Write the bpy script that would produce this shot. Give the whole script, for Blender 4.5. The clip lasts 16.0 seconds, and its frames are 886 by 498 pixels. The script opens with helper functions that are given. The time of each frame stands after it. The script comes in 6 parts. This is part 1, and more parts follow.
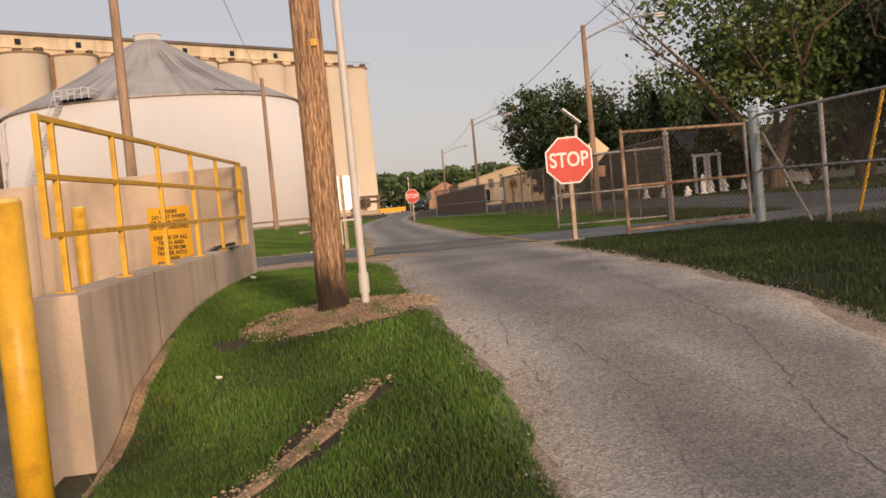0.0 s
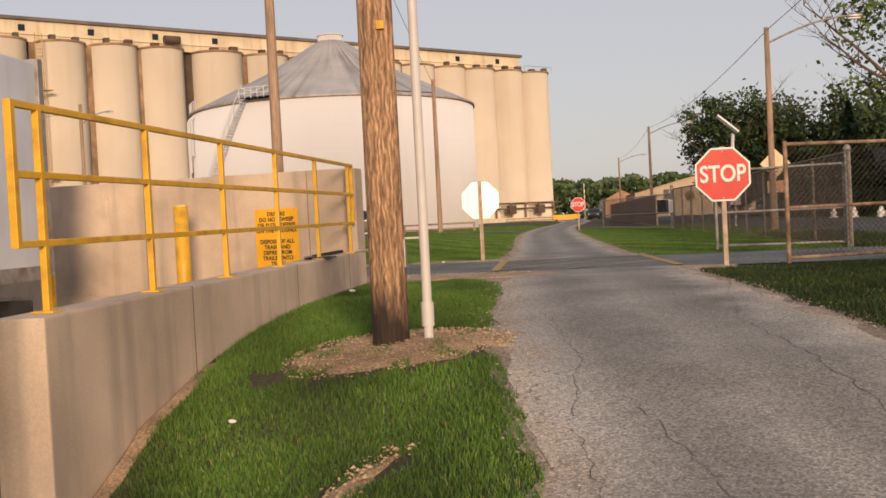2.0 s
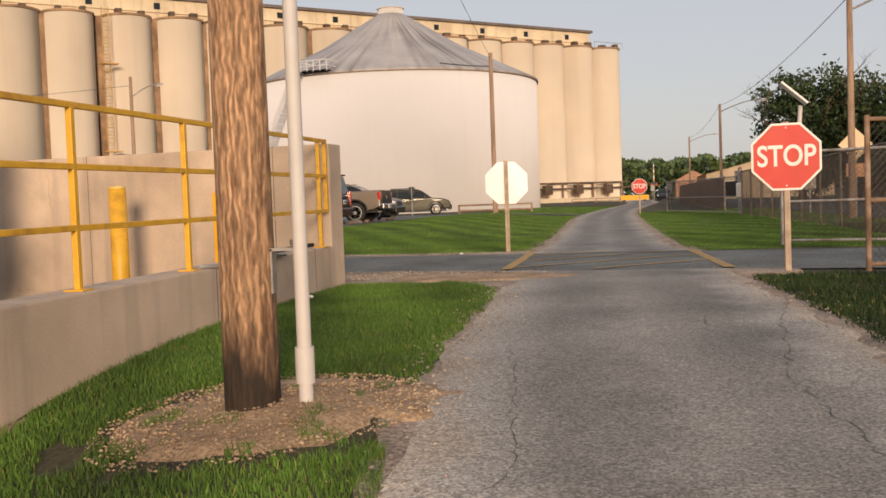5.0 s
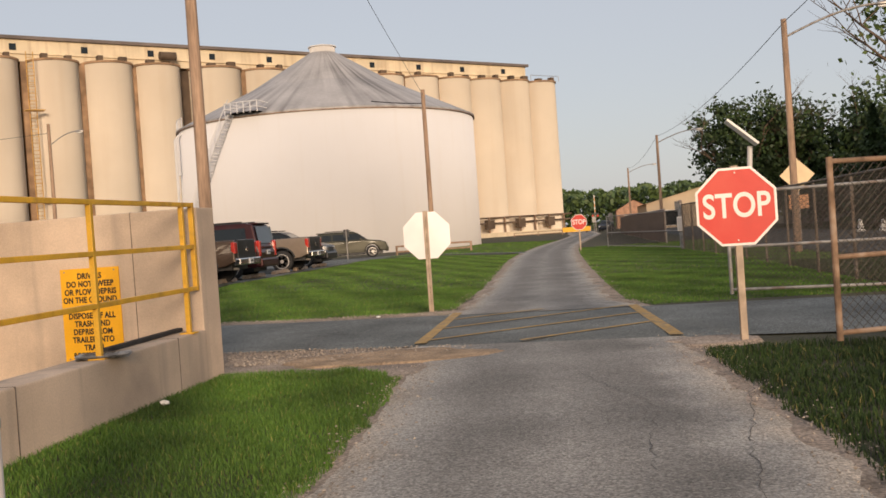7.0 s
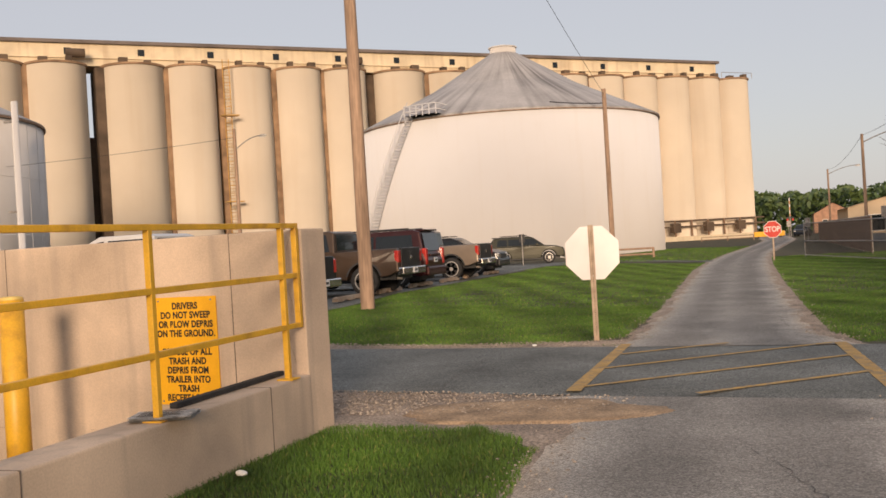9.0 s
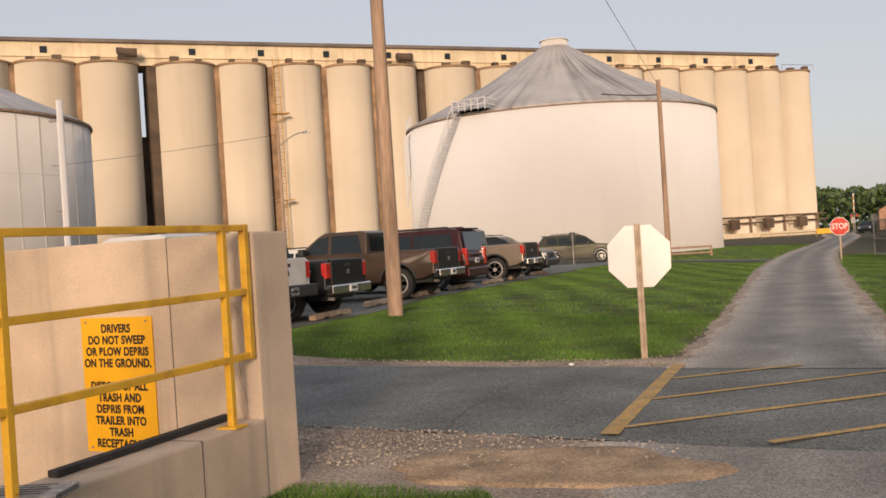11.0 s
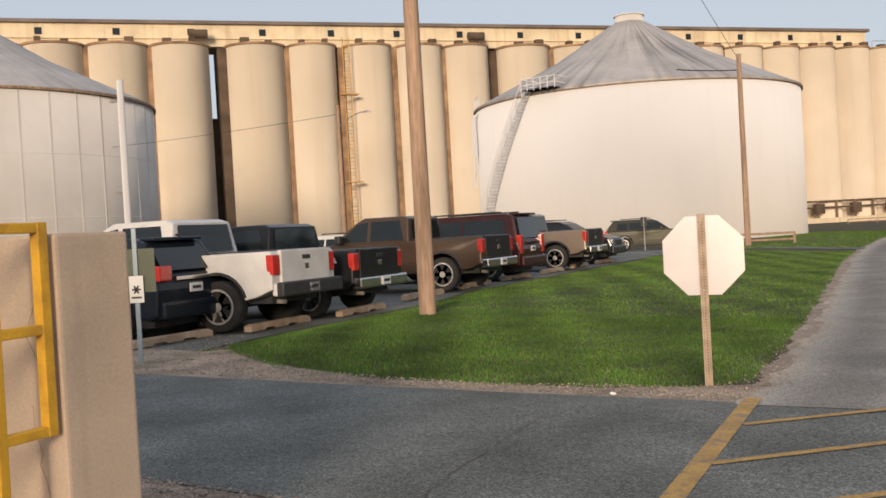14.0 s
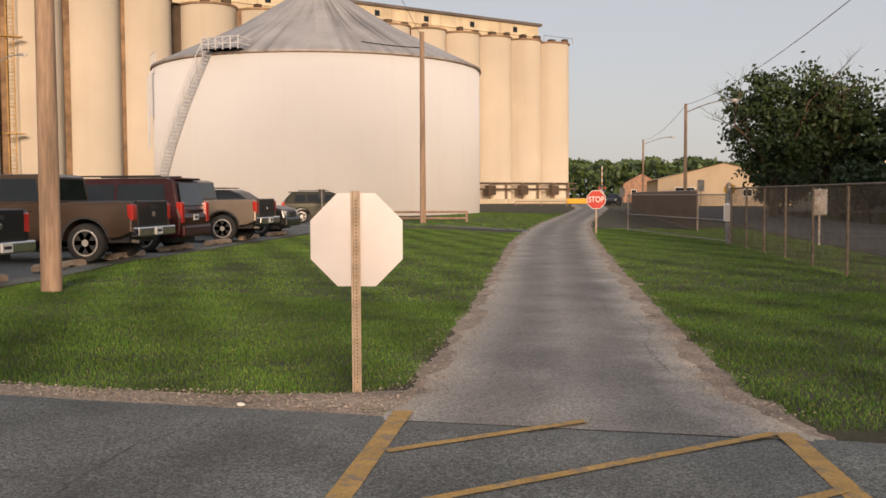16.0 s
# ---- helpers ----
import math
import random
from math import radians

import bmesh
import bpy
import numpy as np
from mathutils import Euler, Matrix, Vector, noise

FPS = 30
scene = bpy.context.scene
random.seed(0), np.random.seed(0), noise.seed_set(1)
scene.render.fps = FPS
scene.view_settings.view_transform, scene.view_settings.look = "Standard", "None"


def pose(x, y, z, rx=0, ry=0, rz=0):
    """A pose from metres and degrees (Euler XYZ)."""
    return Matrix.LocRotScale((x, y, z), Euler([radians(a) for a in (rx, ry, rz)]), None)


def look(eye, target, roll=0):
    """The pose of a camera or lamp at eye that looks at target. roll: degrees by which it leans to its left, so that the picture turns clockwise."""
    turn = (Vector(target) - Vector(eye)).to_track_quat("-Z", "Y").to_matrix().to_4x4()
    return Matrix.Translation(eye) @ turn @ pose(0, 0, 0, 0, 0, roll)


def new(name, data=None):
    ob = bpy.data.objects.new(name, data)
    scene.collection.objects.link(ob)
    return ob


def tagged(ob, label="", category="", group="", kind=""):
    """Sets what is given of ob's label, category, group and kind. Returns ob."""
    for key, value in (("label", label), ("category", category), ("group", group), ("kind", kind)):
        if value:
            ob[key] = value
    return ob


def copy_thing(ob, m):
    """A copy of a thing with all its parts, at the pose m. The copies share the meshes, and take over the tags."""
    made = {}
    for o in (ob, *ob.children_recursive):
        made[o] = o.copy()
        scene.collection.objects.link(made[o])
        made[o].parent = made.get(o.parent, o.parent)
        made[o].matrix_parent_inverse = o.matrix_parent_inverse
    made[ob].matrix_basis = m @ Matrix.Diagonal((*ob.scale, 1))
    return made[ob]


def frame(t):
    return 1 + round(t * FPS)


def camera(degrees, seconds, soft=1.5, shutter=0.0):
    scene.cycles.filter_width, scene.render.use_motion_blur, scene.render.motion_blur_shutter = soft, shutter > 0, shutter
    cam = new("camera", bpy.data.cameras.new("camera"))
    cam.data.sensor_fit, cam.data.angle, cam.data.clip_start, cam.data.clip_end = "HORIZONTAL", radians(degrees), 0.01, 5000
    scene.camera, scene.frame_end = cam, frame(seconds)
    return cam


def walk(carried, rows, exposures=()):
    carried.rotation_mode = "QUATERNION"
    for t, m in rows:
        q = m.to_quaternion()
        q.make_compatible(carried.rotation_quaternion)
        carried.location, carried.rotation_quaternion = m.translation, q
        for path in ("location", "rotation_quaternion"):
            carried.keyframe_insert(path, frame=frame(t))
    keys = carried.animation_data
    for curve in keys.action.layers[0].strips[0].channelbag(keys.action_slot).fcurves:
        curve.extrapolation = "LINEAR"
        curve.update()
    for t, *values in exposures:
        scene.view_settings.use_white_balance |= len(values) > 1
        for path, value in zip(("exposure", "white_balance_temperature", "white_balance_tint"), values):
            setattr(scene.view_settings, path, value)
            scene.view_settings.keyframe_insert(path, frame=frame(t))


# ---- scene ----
cam = camera(47.9, 16.0, 1.6)
PATH = [
    (0, (0.937, -22.224, 0.822), (1.043, -20.228, 0.732), -5.4),
    (0.5, (1.151, -21.821, 0.865), (1.075, -19.824, 0.79), -3.1),
    (1, (1.295, -21.39, 0.841), (1.218, -19.393, 0.777), -0.7),
    (1.5, (1.505, -21.028, 0.856), (1.449, -19.03, 0.793), -3.4),
    (2, (1.73, -20.631, 0.87), (1.485, -18.647, 0.815), -2.9),
    (2.5, (1.912, -20.324, 0.862), (1.63, -18.345, 0.816), -1.2),
    (3, (2.08, -19.714, 0.868), (1.764, -17.74, 0.829), -1.1),
    (5.5, (2.393, -17.454, 1.039), (1.982, -15.499, 0.934), -2.9),
    (6, (2.48, -16.923, 1.126), (2.058, -14.971, 1.02), -4.2),
    (6.5, (2.441, -16.456, 1.168), (1.939, -14.521, 1.089), -1.8),
    (7, (2.472, -15.985, 1.268), (2.199, -14.004, 1.239), -4.0),
    (7.5, (2.515, -15.507, 1.359), (2.167, -13.538, 1.357), -2.7),
    (8, (2.462, -15.014, 1.338), (1.834, -13.115, 1.338), -2.5),
    (8.5, (2.426, -14.567, 1.415), (1.919, -12.632, 1.41), -5.9),
    (9, (2.46, -14.078, 1.475), (1.832, -12.179, 1.472), -3.4),
    (11.5, (2.192, -11.706, 1.537), (1.416, -9.862, 1.53), -3.0),
    (12, (2.148, -11.284, 1.577), (1.293, -9.476, 1.558), -1.3),
    (12.5, (2.065, -10.872, 1.61), (1.32, -9.016, 1.583), -3.3),
    (13, (2.043, -10.378, 1.612), (1.128, -8.6, 1.585), -1.8),
    (13.5, (1.971, -9.995, 1.573), (1.023, -8.234, 1.546), -2.0),
    (14, (1.927, -9.588, 1.606), (1.056, -7.787, 1.578), -3.2),
    (14.5, (1.938, -9.114, 1.629), (0.892, -7.411, 1.565), -3.3),
    (15, (1.826, -8.618, 1.62), (1.223, -6.713, 1.545), -1.0),
    (15.5, (1.866, -8.289, 1.66), (1.626, -6.304, 1.595), -1.8),
    (16, (1.812, -7.858, 1.633), (1.54, -5.88, 1.525), -0.3),
]
walk(cam, [(t, look(e, g, r)) for t, e, g, r in PATH],
     [(0.0, -0.15, 6900, 17), (3.2, -0.1, 6800, 15), (5.5, -0.1, 6600, 13), (6.8, -0.1, 6400, 11), (7.6, -0.05, 6900, 15), (9.0, -0.06, 6700, 14), (12.5, 0.0, 6500, 12), (14.5, -0.03, 6200, 9), (16.0, -0.1, 6700, 14)])

# ---------------------------------------------------------------- world, sun
world = bpy.data.worlds.new("world")
scene.world = world
world.use_nodes = True
SUN_ELEV, SUN_AZ = 11.0, 163.0   # degrees; azimuth clockwise from +y, where the sun stands
wn, wl = world.node_tree.nodes, world.node_tree.links
sky = wn.new("ShaderNodeTexSky")
sky.sky_type = "NISHITA"
sky.sun_disc = False
sky.sun_elevation = radians(SUN_ELEV)
sky.sun_rotation = radians(SUN_AZ)
sky.air_density, sky.dust_density = 1.0, 1.5
clear = wn.new("ShaderNodeVectorMath")
clear.operation = "SCALE"
clear.inputs[3].default_value = 0.75
wl.new(sky.outputs[0], clear.inputs[0])
haze = wn.new("ShaderNodeMix")
haze.data_type = "RGBA"
haze.inputs[0].default_value = 0.95
haze.inputs[7].default_value = (0.50, 0.502, 0.535, 1)
wl.new(clear.outputs[0], haze.inputs[6])
wl.new(haze.outputs[2], wn["Background"].inputs[0])
wn["Background"].inputs[1].default_value = 1.0
sun = new("sun", bpy.data.lights.new("sun", "SUN"))
sun.data.energy, sun.data.angle, sun.data.color = 3.4, radians(11), (1.0, 0.765, 0.535)
sun.matrix_world = look((0, 0, 50), (-math.sin(radians(SUN_AZ)) * 50 * math.cos(radians(SUN_ELEV)), -math.cos(radians(SUN_AZ)) * 50 * math.cos(radians(SUN_ELEV)), 50 - 50 * math.sin(radians(SUN_ELEV))))

# ---------------------------------------------------------------- helpers
def lerp_table(v, table):
    for (a, fa), (b, fb) in zip(table, table[1:]):
        if v <= b:
            k = max(0.0, min(1.0, (v - a) / (b - a)))
            return fa + (fb - fa) * k
    return table[-1][1]


SLOPE = [(-60, -0.95), (-22.5, -0.80), (-20, -0.75), (-17.5, -0.58), (-16, -0.38), (-14.2, -0.14), (-12, -0.04), (-10, 0.0)]


BANK = [(-22, 0.0), (-20, 0.10), (-17, 0.36), (-16, 0.46), (-15.3, 0.50), (-14.9, 0.48), (-14.2, 0.30), (-12.8, 0.10), (-11.8, 0.04), (-10.5, 0.0)]
LOT = [(-1, 0.0), (1, 0.04), (4, 0.08), (9, 0.10), (12.5, 0.21), (30, 0.22)]


def ease(k):
    k = max(0.0, min(1.0, k))
    return k * k * (3 - 2 * k)


def ground_z(x, y):
    """Height of the ground: the lane climbs to the crossing, the bank dips beside the dock, lawn and lot rise beyond the cross road."""
    z = lerp_table(y, SLOPE)
    if x < 1.2 and y < -10:
        z -= min(1.0, (1.2 - x) / 2.2) * lerp_table(y, BANK)
    d = math.hypot(x - 0.45, y + 13.35)
    z += 0.12 * math.exp(-(d / 0.75) ** 2)
    if x < 0 and y > -1:
        k = ease((-x - 6.5) / 1.5)
        lawn = 0.22 * ease((-x - 0.5) / 5.5) * ease((y + 0.8) / 4)
        z += ((1 - k) * lawn + k * lerp_table(y, LOT)) * (1 - 0.45 * ease((y - 30) / 25))
    if x < -1.62 and y < -6.6:
        z = min(z, DOCK_Z)
    return z


DOCK_Z = -0.85


def make(name, bm, material, smooth=False):
    if smooth:
        for e in bm.edges:
            if len(e.link_faces) == 2 and e.calc_face_angle(0) > 0.7:
                e.smooth = False
    me = bpy.data.meshes.new(name)
    bm.to_mesh(me)
    bm.free()
    if material:
        me.materials.append(material)
    if smooth:
        for p in me.polygons:
            p.use_smooth = True
    return me


def part(name, bm, material, parent, label="", smooth=False):
    ob = new(name, make(name, bm, material, smooth))
    ob.parent = parent
    if label:
        ob["label"] = label
    return ob


def solo(name, bm, material, label="", category="", group="", kind="", smooth=False):
    return tagged(new(name, make(name, bm, material, smooth)), label, category, group, kind)


def thing(name, label, category, group="", at=None):
    ob = tagged(new(name), label, category, group)
    ob.empty_display_size = 0.1
    if at is not None:
        ob.matrix_basis = at
    return ob


def box(bm, x0, y0, z0, x1, y1, z1, bevel=0.0, m=None):
    """An axis-parallel box, with bevelled edges when asked."""
    r = bmesh.ops.create_cube(bm, size=1)
    vs = r["verts"]
    for v in vs:
        v.co = Vector(((x0 + x1) / 2 + v.co.x * (x1 - x0), (y0 + y1) / 2 + v.co.y * (y1 - y0), (z0 + z1) / 2 + v.co.z * (z1 - z0)))
    if bevel:
        es = list({e for v in vs for e in v.link_edges})
        r2 = bmesh.ops.bevel(bm, geom=es, offset=bevel, segments=2, affect="EDGES", profile=0.6)
        vs = list(set(r2["verts"]) | {v for v in vs if v.is_valid})
    if m is not None:
        bmesh.ops.transform(bm, matrix=m, verts=[v for v in vs if v.is_valid])
    return bm


def boxed(*a, **k):
    return box(bmesh.new(), *a, **k)


def rod(bm, a, b, r0, r1=None, sides=10, caps=True):
    """A tapered round bar from a to b."""
    a, b = Vector(a), Vector(b)
    r1 = r0 if r1 is None else r1
    q = (b - a).to_track_quat("Z", "Y").to_matrix()
    rings = []
    for p, r in ((a, r0), (b, r1)):
        rings.append([bm.verts.new(p + q @ Vector((r * math.cos(2 * math.pi * i / sides), r * math.sin(2 * math.pi * i / sides), 0))) for i in range(sides)])
    for i in range(sides):
        j = (i + 1) % sides
        bm.faces.new((rings[0][i], rings[0][j], rings[1][j], rings[1][i]))
    if caps:
        bm.faces.new(rings[0][::-1])
        bm.faces.new(rings[1])
    return bm


def rods(pairs, r, sides=8):
    bm = bmesh.new()
    for a, b in pairs:
        rod(bm, a, b, r, sides=sides)
    return bm


def lathe(profile, sides=48, centre=(0, 0, 0)):
    """A turned body from (radius, height) pairs."""
    bm = bmesh.new()
    c = Vector(centre)
    rings = []
    for r, z in profile:
        rings.append([bm.verts.new(c + Vector((r * math.cos(2 * math.pi * i / sides), r * math.sin(2 * math.pi * i / sides), z))) for i in range(sides)])
    for k in range(len(rings) - 1):
        for i in range(sides):
            j = (i + 1) % sides
            bm.faces.new((rings[k][i], rings[k][j], rings[k + 1][j], rings[k + 1][i]))
    bm.faces.new(rings[0][::-1])
    bm.faces.new(rings[-1])
    return bm


def prism(outline, depth, m=None):
    """A flat outline in the xz plane, given thickness along y."""
    bm = bmesh.new()
    a = [bm.verts.new((x, -depth / 2, z)) for x, z in outline]
    b = [bm.verts.new((x, depth / 2, z)) for x, z in outline]
    n = len(a)
    bm.faces.new(a)
    bm.faces.new(b[::-1])
    for i in range(n):
        j = (i + 1) % n
        bm.faces.new((a[j], a[i], b[i], b[j]))
    bmesh.ops.recalc_face_normals(bm, faces=bm.faces)
    if m is not None:
        bm.transform(m)
    return bm


def sheet(left, right, lift, rough_edge=0.0, step=0.35, cols=8, seed=0):
    """A strip of paving between two edge lines, following the ground."""
    rnd = random.Random(seed)
    bm = bmesh.new()
    length = sum(math.dist(a, b) for a, b in zip(left, left[1:]))
    n = max(2, int(length / step))

    def along(line, k):
        f = k * (len(line) - 1)
        i = min(int(f), len(line) - 2)
        f -= i
        return Vector((line[i][0] + (line[i + 1][0] - line[i][0]) * f, line[i][1] + (line[i + 1][1] - line[i][1]) * f))

    rows = []
    for i in range(n + 1):
        a, b = along(left, i / n), along(right, i / n)
        w = (b - a).normalized()
        a = a + w * rough_edge * (noise.noise((a.x * 1.3, a.y * 1.3, seed)) + 0.5 * noise.noise((a.x * 5, a.y * 5, seed)))
        b = b + w * rough_edge * (noise.noise((b.x * 1.3, b.y * 1.3, seed + 9)) + 0.5 * noise.noise((b.x * 5, b.y * 5, seed + 9)))
        row = []
        for c in range(cols + 1):
            p = a.lerp(b, c / cols)
            e = 0.02 if c in (0, cols) else 0.0
            row.append(bm.verts.new((p.x, p.y, ground_z(p.x, p.y) + lift - e)))
        rows.append(row)
    for r0, r1 in zip(rows, rows[1:]):
        for c in range(cols):
            bm.faces.new((r0[c], r0[c + 1], r1[c + 1], r1[c]))
    uv = bm.loops.layers.uv.new("across")
    where = {v: (c / cols, i / n) for i, row in enumerate(rows) for c, v in enumerate(row)}
    for f in bm.faces:
        for l in f.loops:
            l[uv].uv = where[l.vert]
    bmesh.ops.recalc_face_normals(bm, faces=bm.faces)
    if sum(f.normal.z for f in bm.faces) < 0:
        bmesh.ops.reverse_faces(bm, faces=bm.faces)
    return bm


def tube(points, r, sides=6):
    """One unbroken bent bar."""
    bm = bmesh.new()
    P = [Vector(p) for p in points]
    rings = []
    for i, p in enumerate(P):
        d = (P[min(i + 1, len(P) - 1)] - P[max(i - 1, 0)]).normalized()
        q = d.to_track_quat("Z", "Y").to_matrix()
        rings.append([bm.verts.new(p + q @ Vector((r * math.cos(2 * math.pi * k / sides), r * math.sin(2 * math.pi * k / sides), 0))) for k in range(sides)])
    for a, b in zip(rings, rings[1:]):
        for k in range(sides):
            j = (k + 1) % sides
            bm.faces.new((a[k], a[j], b[j], b[k]))
    bm.faces.new(rings[0][::-1])
    bm.faces.new(rings[-1])
    return bm


# ---------------------------------------------------------------- materials
def material(name, colour, rough=0.6, metal=0.0, vary=0.12, scale=3.0, fine=0.0, fine_scale=60.0, stain=None, stain_amount=0.0, stain_scale=1.2,
             streak=0.0, bump=0.0, bump_scale=80.0, coat=0.0, random_tint=0.0, stretch=(1, 1, 1), grain=None, spec=0.5, matt=0.0):
    """A painted, mineral or metal surface with change at two scales, stains with a shape of their own, and fine relief."""
    m = bpy.data.materials.new(name)
    m.use_nodes = True
    t = m.node_tree
    N, L = t.nodes, t.links
    b = N["Principled BSDF"]
    b.inputs["Roughness"].default_value = rough
    b.inputs["Metallic"].default_value = metal
    b.inputs["Specular IOR Level"].default_value = spec
    b.inputs["Diffuse Roughness"].default_value = matt
    if coat:
        b.inputs["Coat Weight"].default_value = coat
        b.inputs["Coat Roughness"].default_value = 0.06
    co = N.new("ShaderNodeNewGeometry").outputs["Position"]
    if random_tint or grain:
        co = N.new("ShaderNodeTexCoord").outputs["Object"]
    mp = N.new("ShaderNodeMapping")
    mp.inputs["Scale"].default_value = stretch
    L.new(co, mp.inputs[0])
    co = mp.outputs[0]

    def noise_tex(sc, detail=5.0, vec=None):
        n = N.new("ShaderNodeTexNoise")
        n.inputs["Scale"].default_value, n.inputs["Detail"].default_value = sc, detail
        L.new(vec or co, n.inputs["Vector"])
        return n.outputs["Fac"]

    def ramp(src, a, bb):
        r = N.new("ShaderNodeMapRange")
        r.inputs[1].default_value, r.inputs[2].default_value = a, bb
        r.clamp = True
        L.new(src, r.inputs[0])
        return r.outputs[0]

    def mix(fac, a, c, mode="MIX"):
        x = N.new("ShaderNodeMix")
        x.data_type, x.blend_type = "RGBA", mode
        if isinstance(fac, float):
            x.inputs[0].default_value = fac
        else:
            L.new(fac, x.inputs[0])
        for v, i in ((a, 6), (c, 7)):
            if isinstance(v, tuple):
                x.inputs[i].default_value = (*v[:3], 1)
            else:
                L.new(v, x.inputs[i])
        return x.outputs[2]

    dark = tuple(c * (1 - 2.2 * vary) for c in colour)
    light = tuple(min(1, c * (1 + 1.6 * vary)) for c in colour)
    col = mix(ramp(noise_tex(scale), 0.3, 0.7), dark, light)
    if fine:
        col = mix(ramp(noise_tex(fine_scale, 3.0), 0.35, 0.65), col, mix(1.0, col, tuple([1 - fine] * 3), "MULTIPLY"))
    if streak:
        ms = N.new("ShaderNodeMapping")
        ms.inputs["Scale"].default_value = (1, 1, 0.06)
        L.new(co, ms.inputs[0])
        col = mix(ramp(noise_tex(stain_scale * 3, 6.0, ms.outputs[0]), 0.52, 0.75), col, mix(streak, col, stain or (0.2, 0.15, 0.1)))
    if stain and stain_amount:
        f = N.new("ShaderNodeMath")
        f.operation = "MULTIPLY"
        f.inputs[1].default_value = stain_amount
        L.new(ramp(noise_tex(stain_scale, 8.0), 0.52, 0.66), f.inputs[0])
        col = mix(f.outputs[0], col, stain)
    if random_tint:
        o = N.new("ShaderNodeObjectInfo")
        h = N.new("ShaderNodeHueSaturation")
        r = N.new("ShaderNodeMapRange")
        r.inputs[3].default_value, r.inputs[4].default_value = 1 - random_tint, 1 + random_tint
        L.new(o.outputs["Random"], r.inputs[0])
        L.new(r.outputs[0], h.inputs["Value"])
        L.new(col, h.inputs["Color"])
        col = h.outputs[0]
    L.new(col, b.inputs["Base Color"])
    if bump:
        n = N.new("ShaderNodeBump")
        n.inputs["Strength"].default_value, n.inputs["Distance"].default_value = bump, 0.01
        L.new(noise_tex(bump_scale, 6.0), n.inputs["Height"])
        L.new(n.outputs[0], b.inputs["Normal"])
    return m


def speckle(m, scale, low, high):
    """Single stones of lighter and darker grey in the binder."""
    N, L = m.node_tree.nodes, m.node_tree.links
    b = N["Principled BSDF"]
    src = b.inputs["Base Color"].links[0].from_socket
    g = N.new("ShaderNodeNewGeometry")
    vo = N.new("ShaderNodeTexVoronoi")
    vo.inputs["Scale"].default_value = scale
    L.new(g.outputs["Position"], vo.inputs["Vector"])
    mr = N.new("ShaderNodeMapRange")
    mr.inputs[3].default_value, mr.inputs[4].default_value = low, high
    sc = N.new("ShaderNodeSeparateColor")
    L.new(vo.outputs["Color"], sc.inputs[0])
    L.new(sc.outputs[0], mr.inputs[0])
    vm = N.new("ShaderNodeVectorMath")
    vm.operation = "SCALE"
    L.new(src, vm.inputs[0])
    L.new(mr.outputs[0], vm.inputs[3])
    L.new(vm.outputs[0], b.inputs["Base Color"])


M = {}
M["grass_soil"] = material("grass_soil", (0.085, 0.075, 0.035), 0.95, vary=0.25, scale=0.9, fine=0.5, fine_scale=30, bump=0.4, bump_scale=40)
M["asphalt"] = material("asphalt", (0.232, 0.243, 0.226), 0.92, vary=0.2, scale=0.7, fine=0.7, fine_scale=70, bump=1.0, bump_scale=70, stain=(0.125, 0.130, 0.122), stain_amount=0.5, stain_scale=0.6)
speckle(M["asphalt"], 55, 0.7, 1.36)
# street asphalt, darkened in its colour to stand for tree shadow
M["asphalt_tree_shade"] = material("asphalt_tree_shade", (0.095, 0.097, 0.092), 0.9, vary=0.2, scale=0.4, fine=0.4, fine_scale=40, bump=0.6, bump_scale=60)


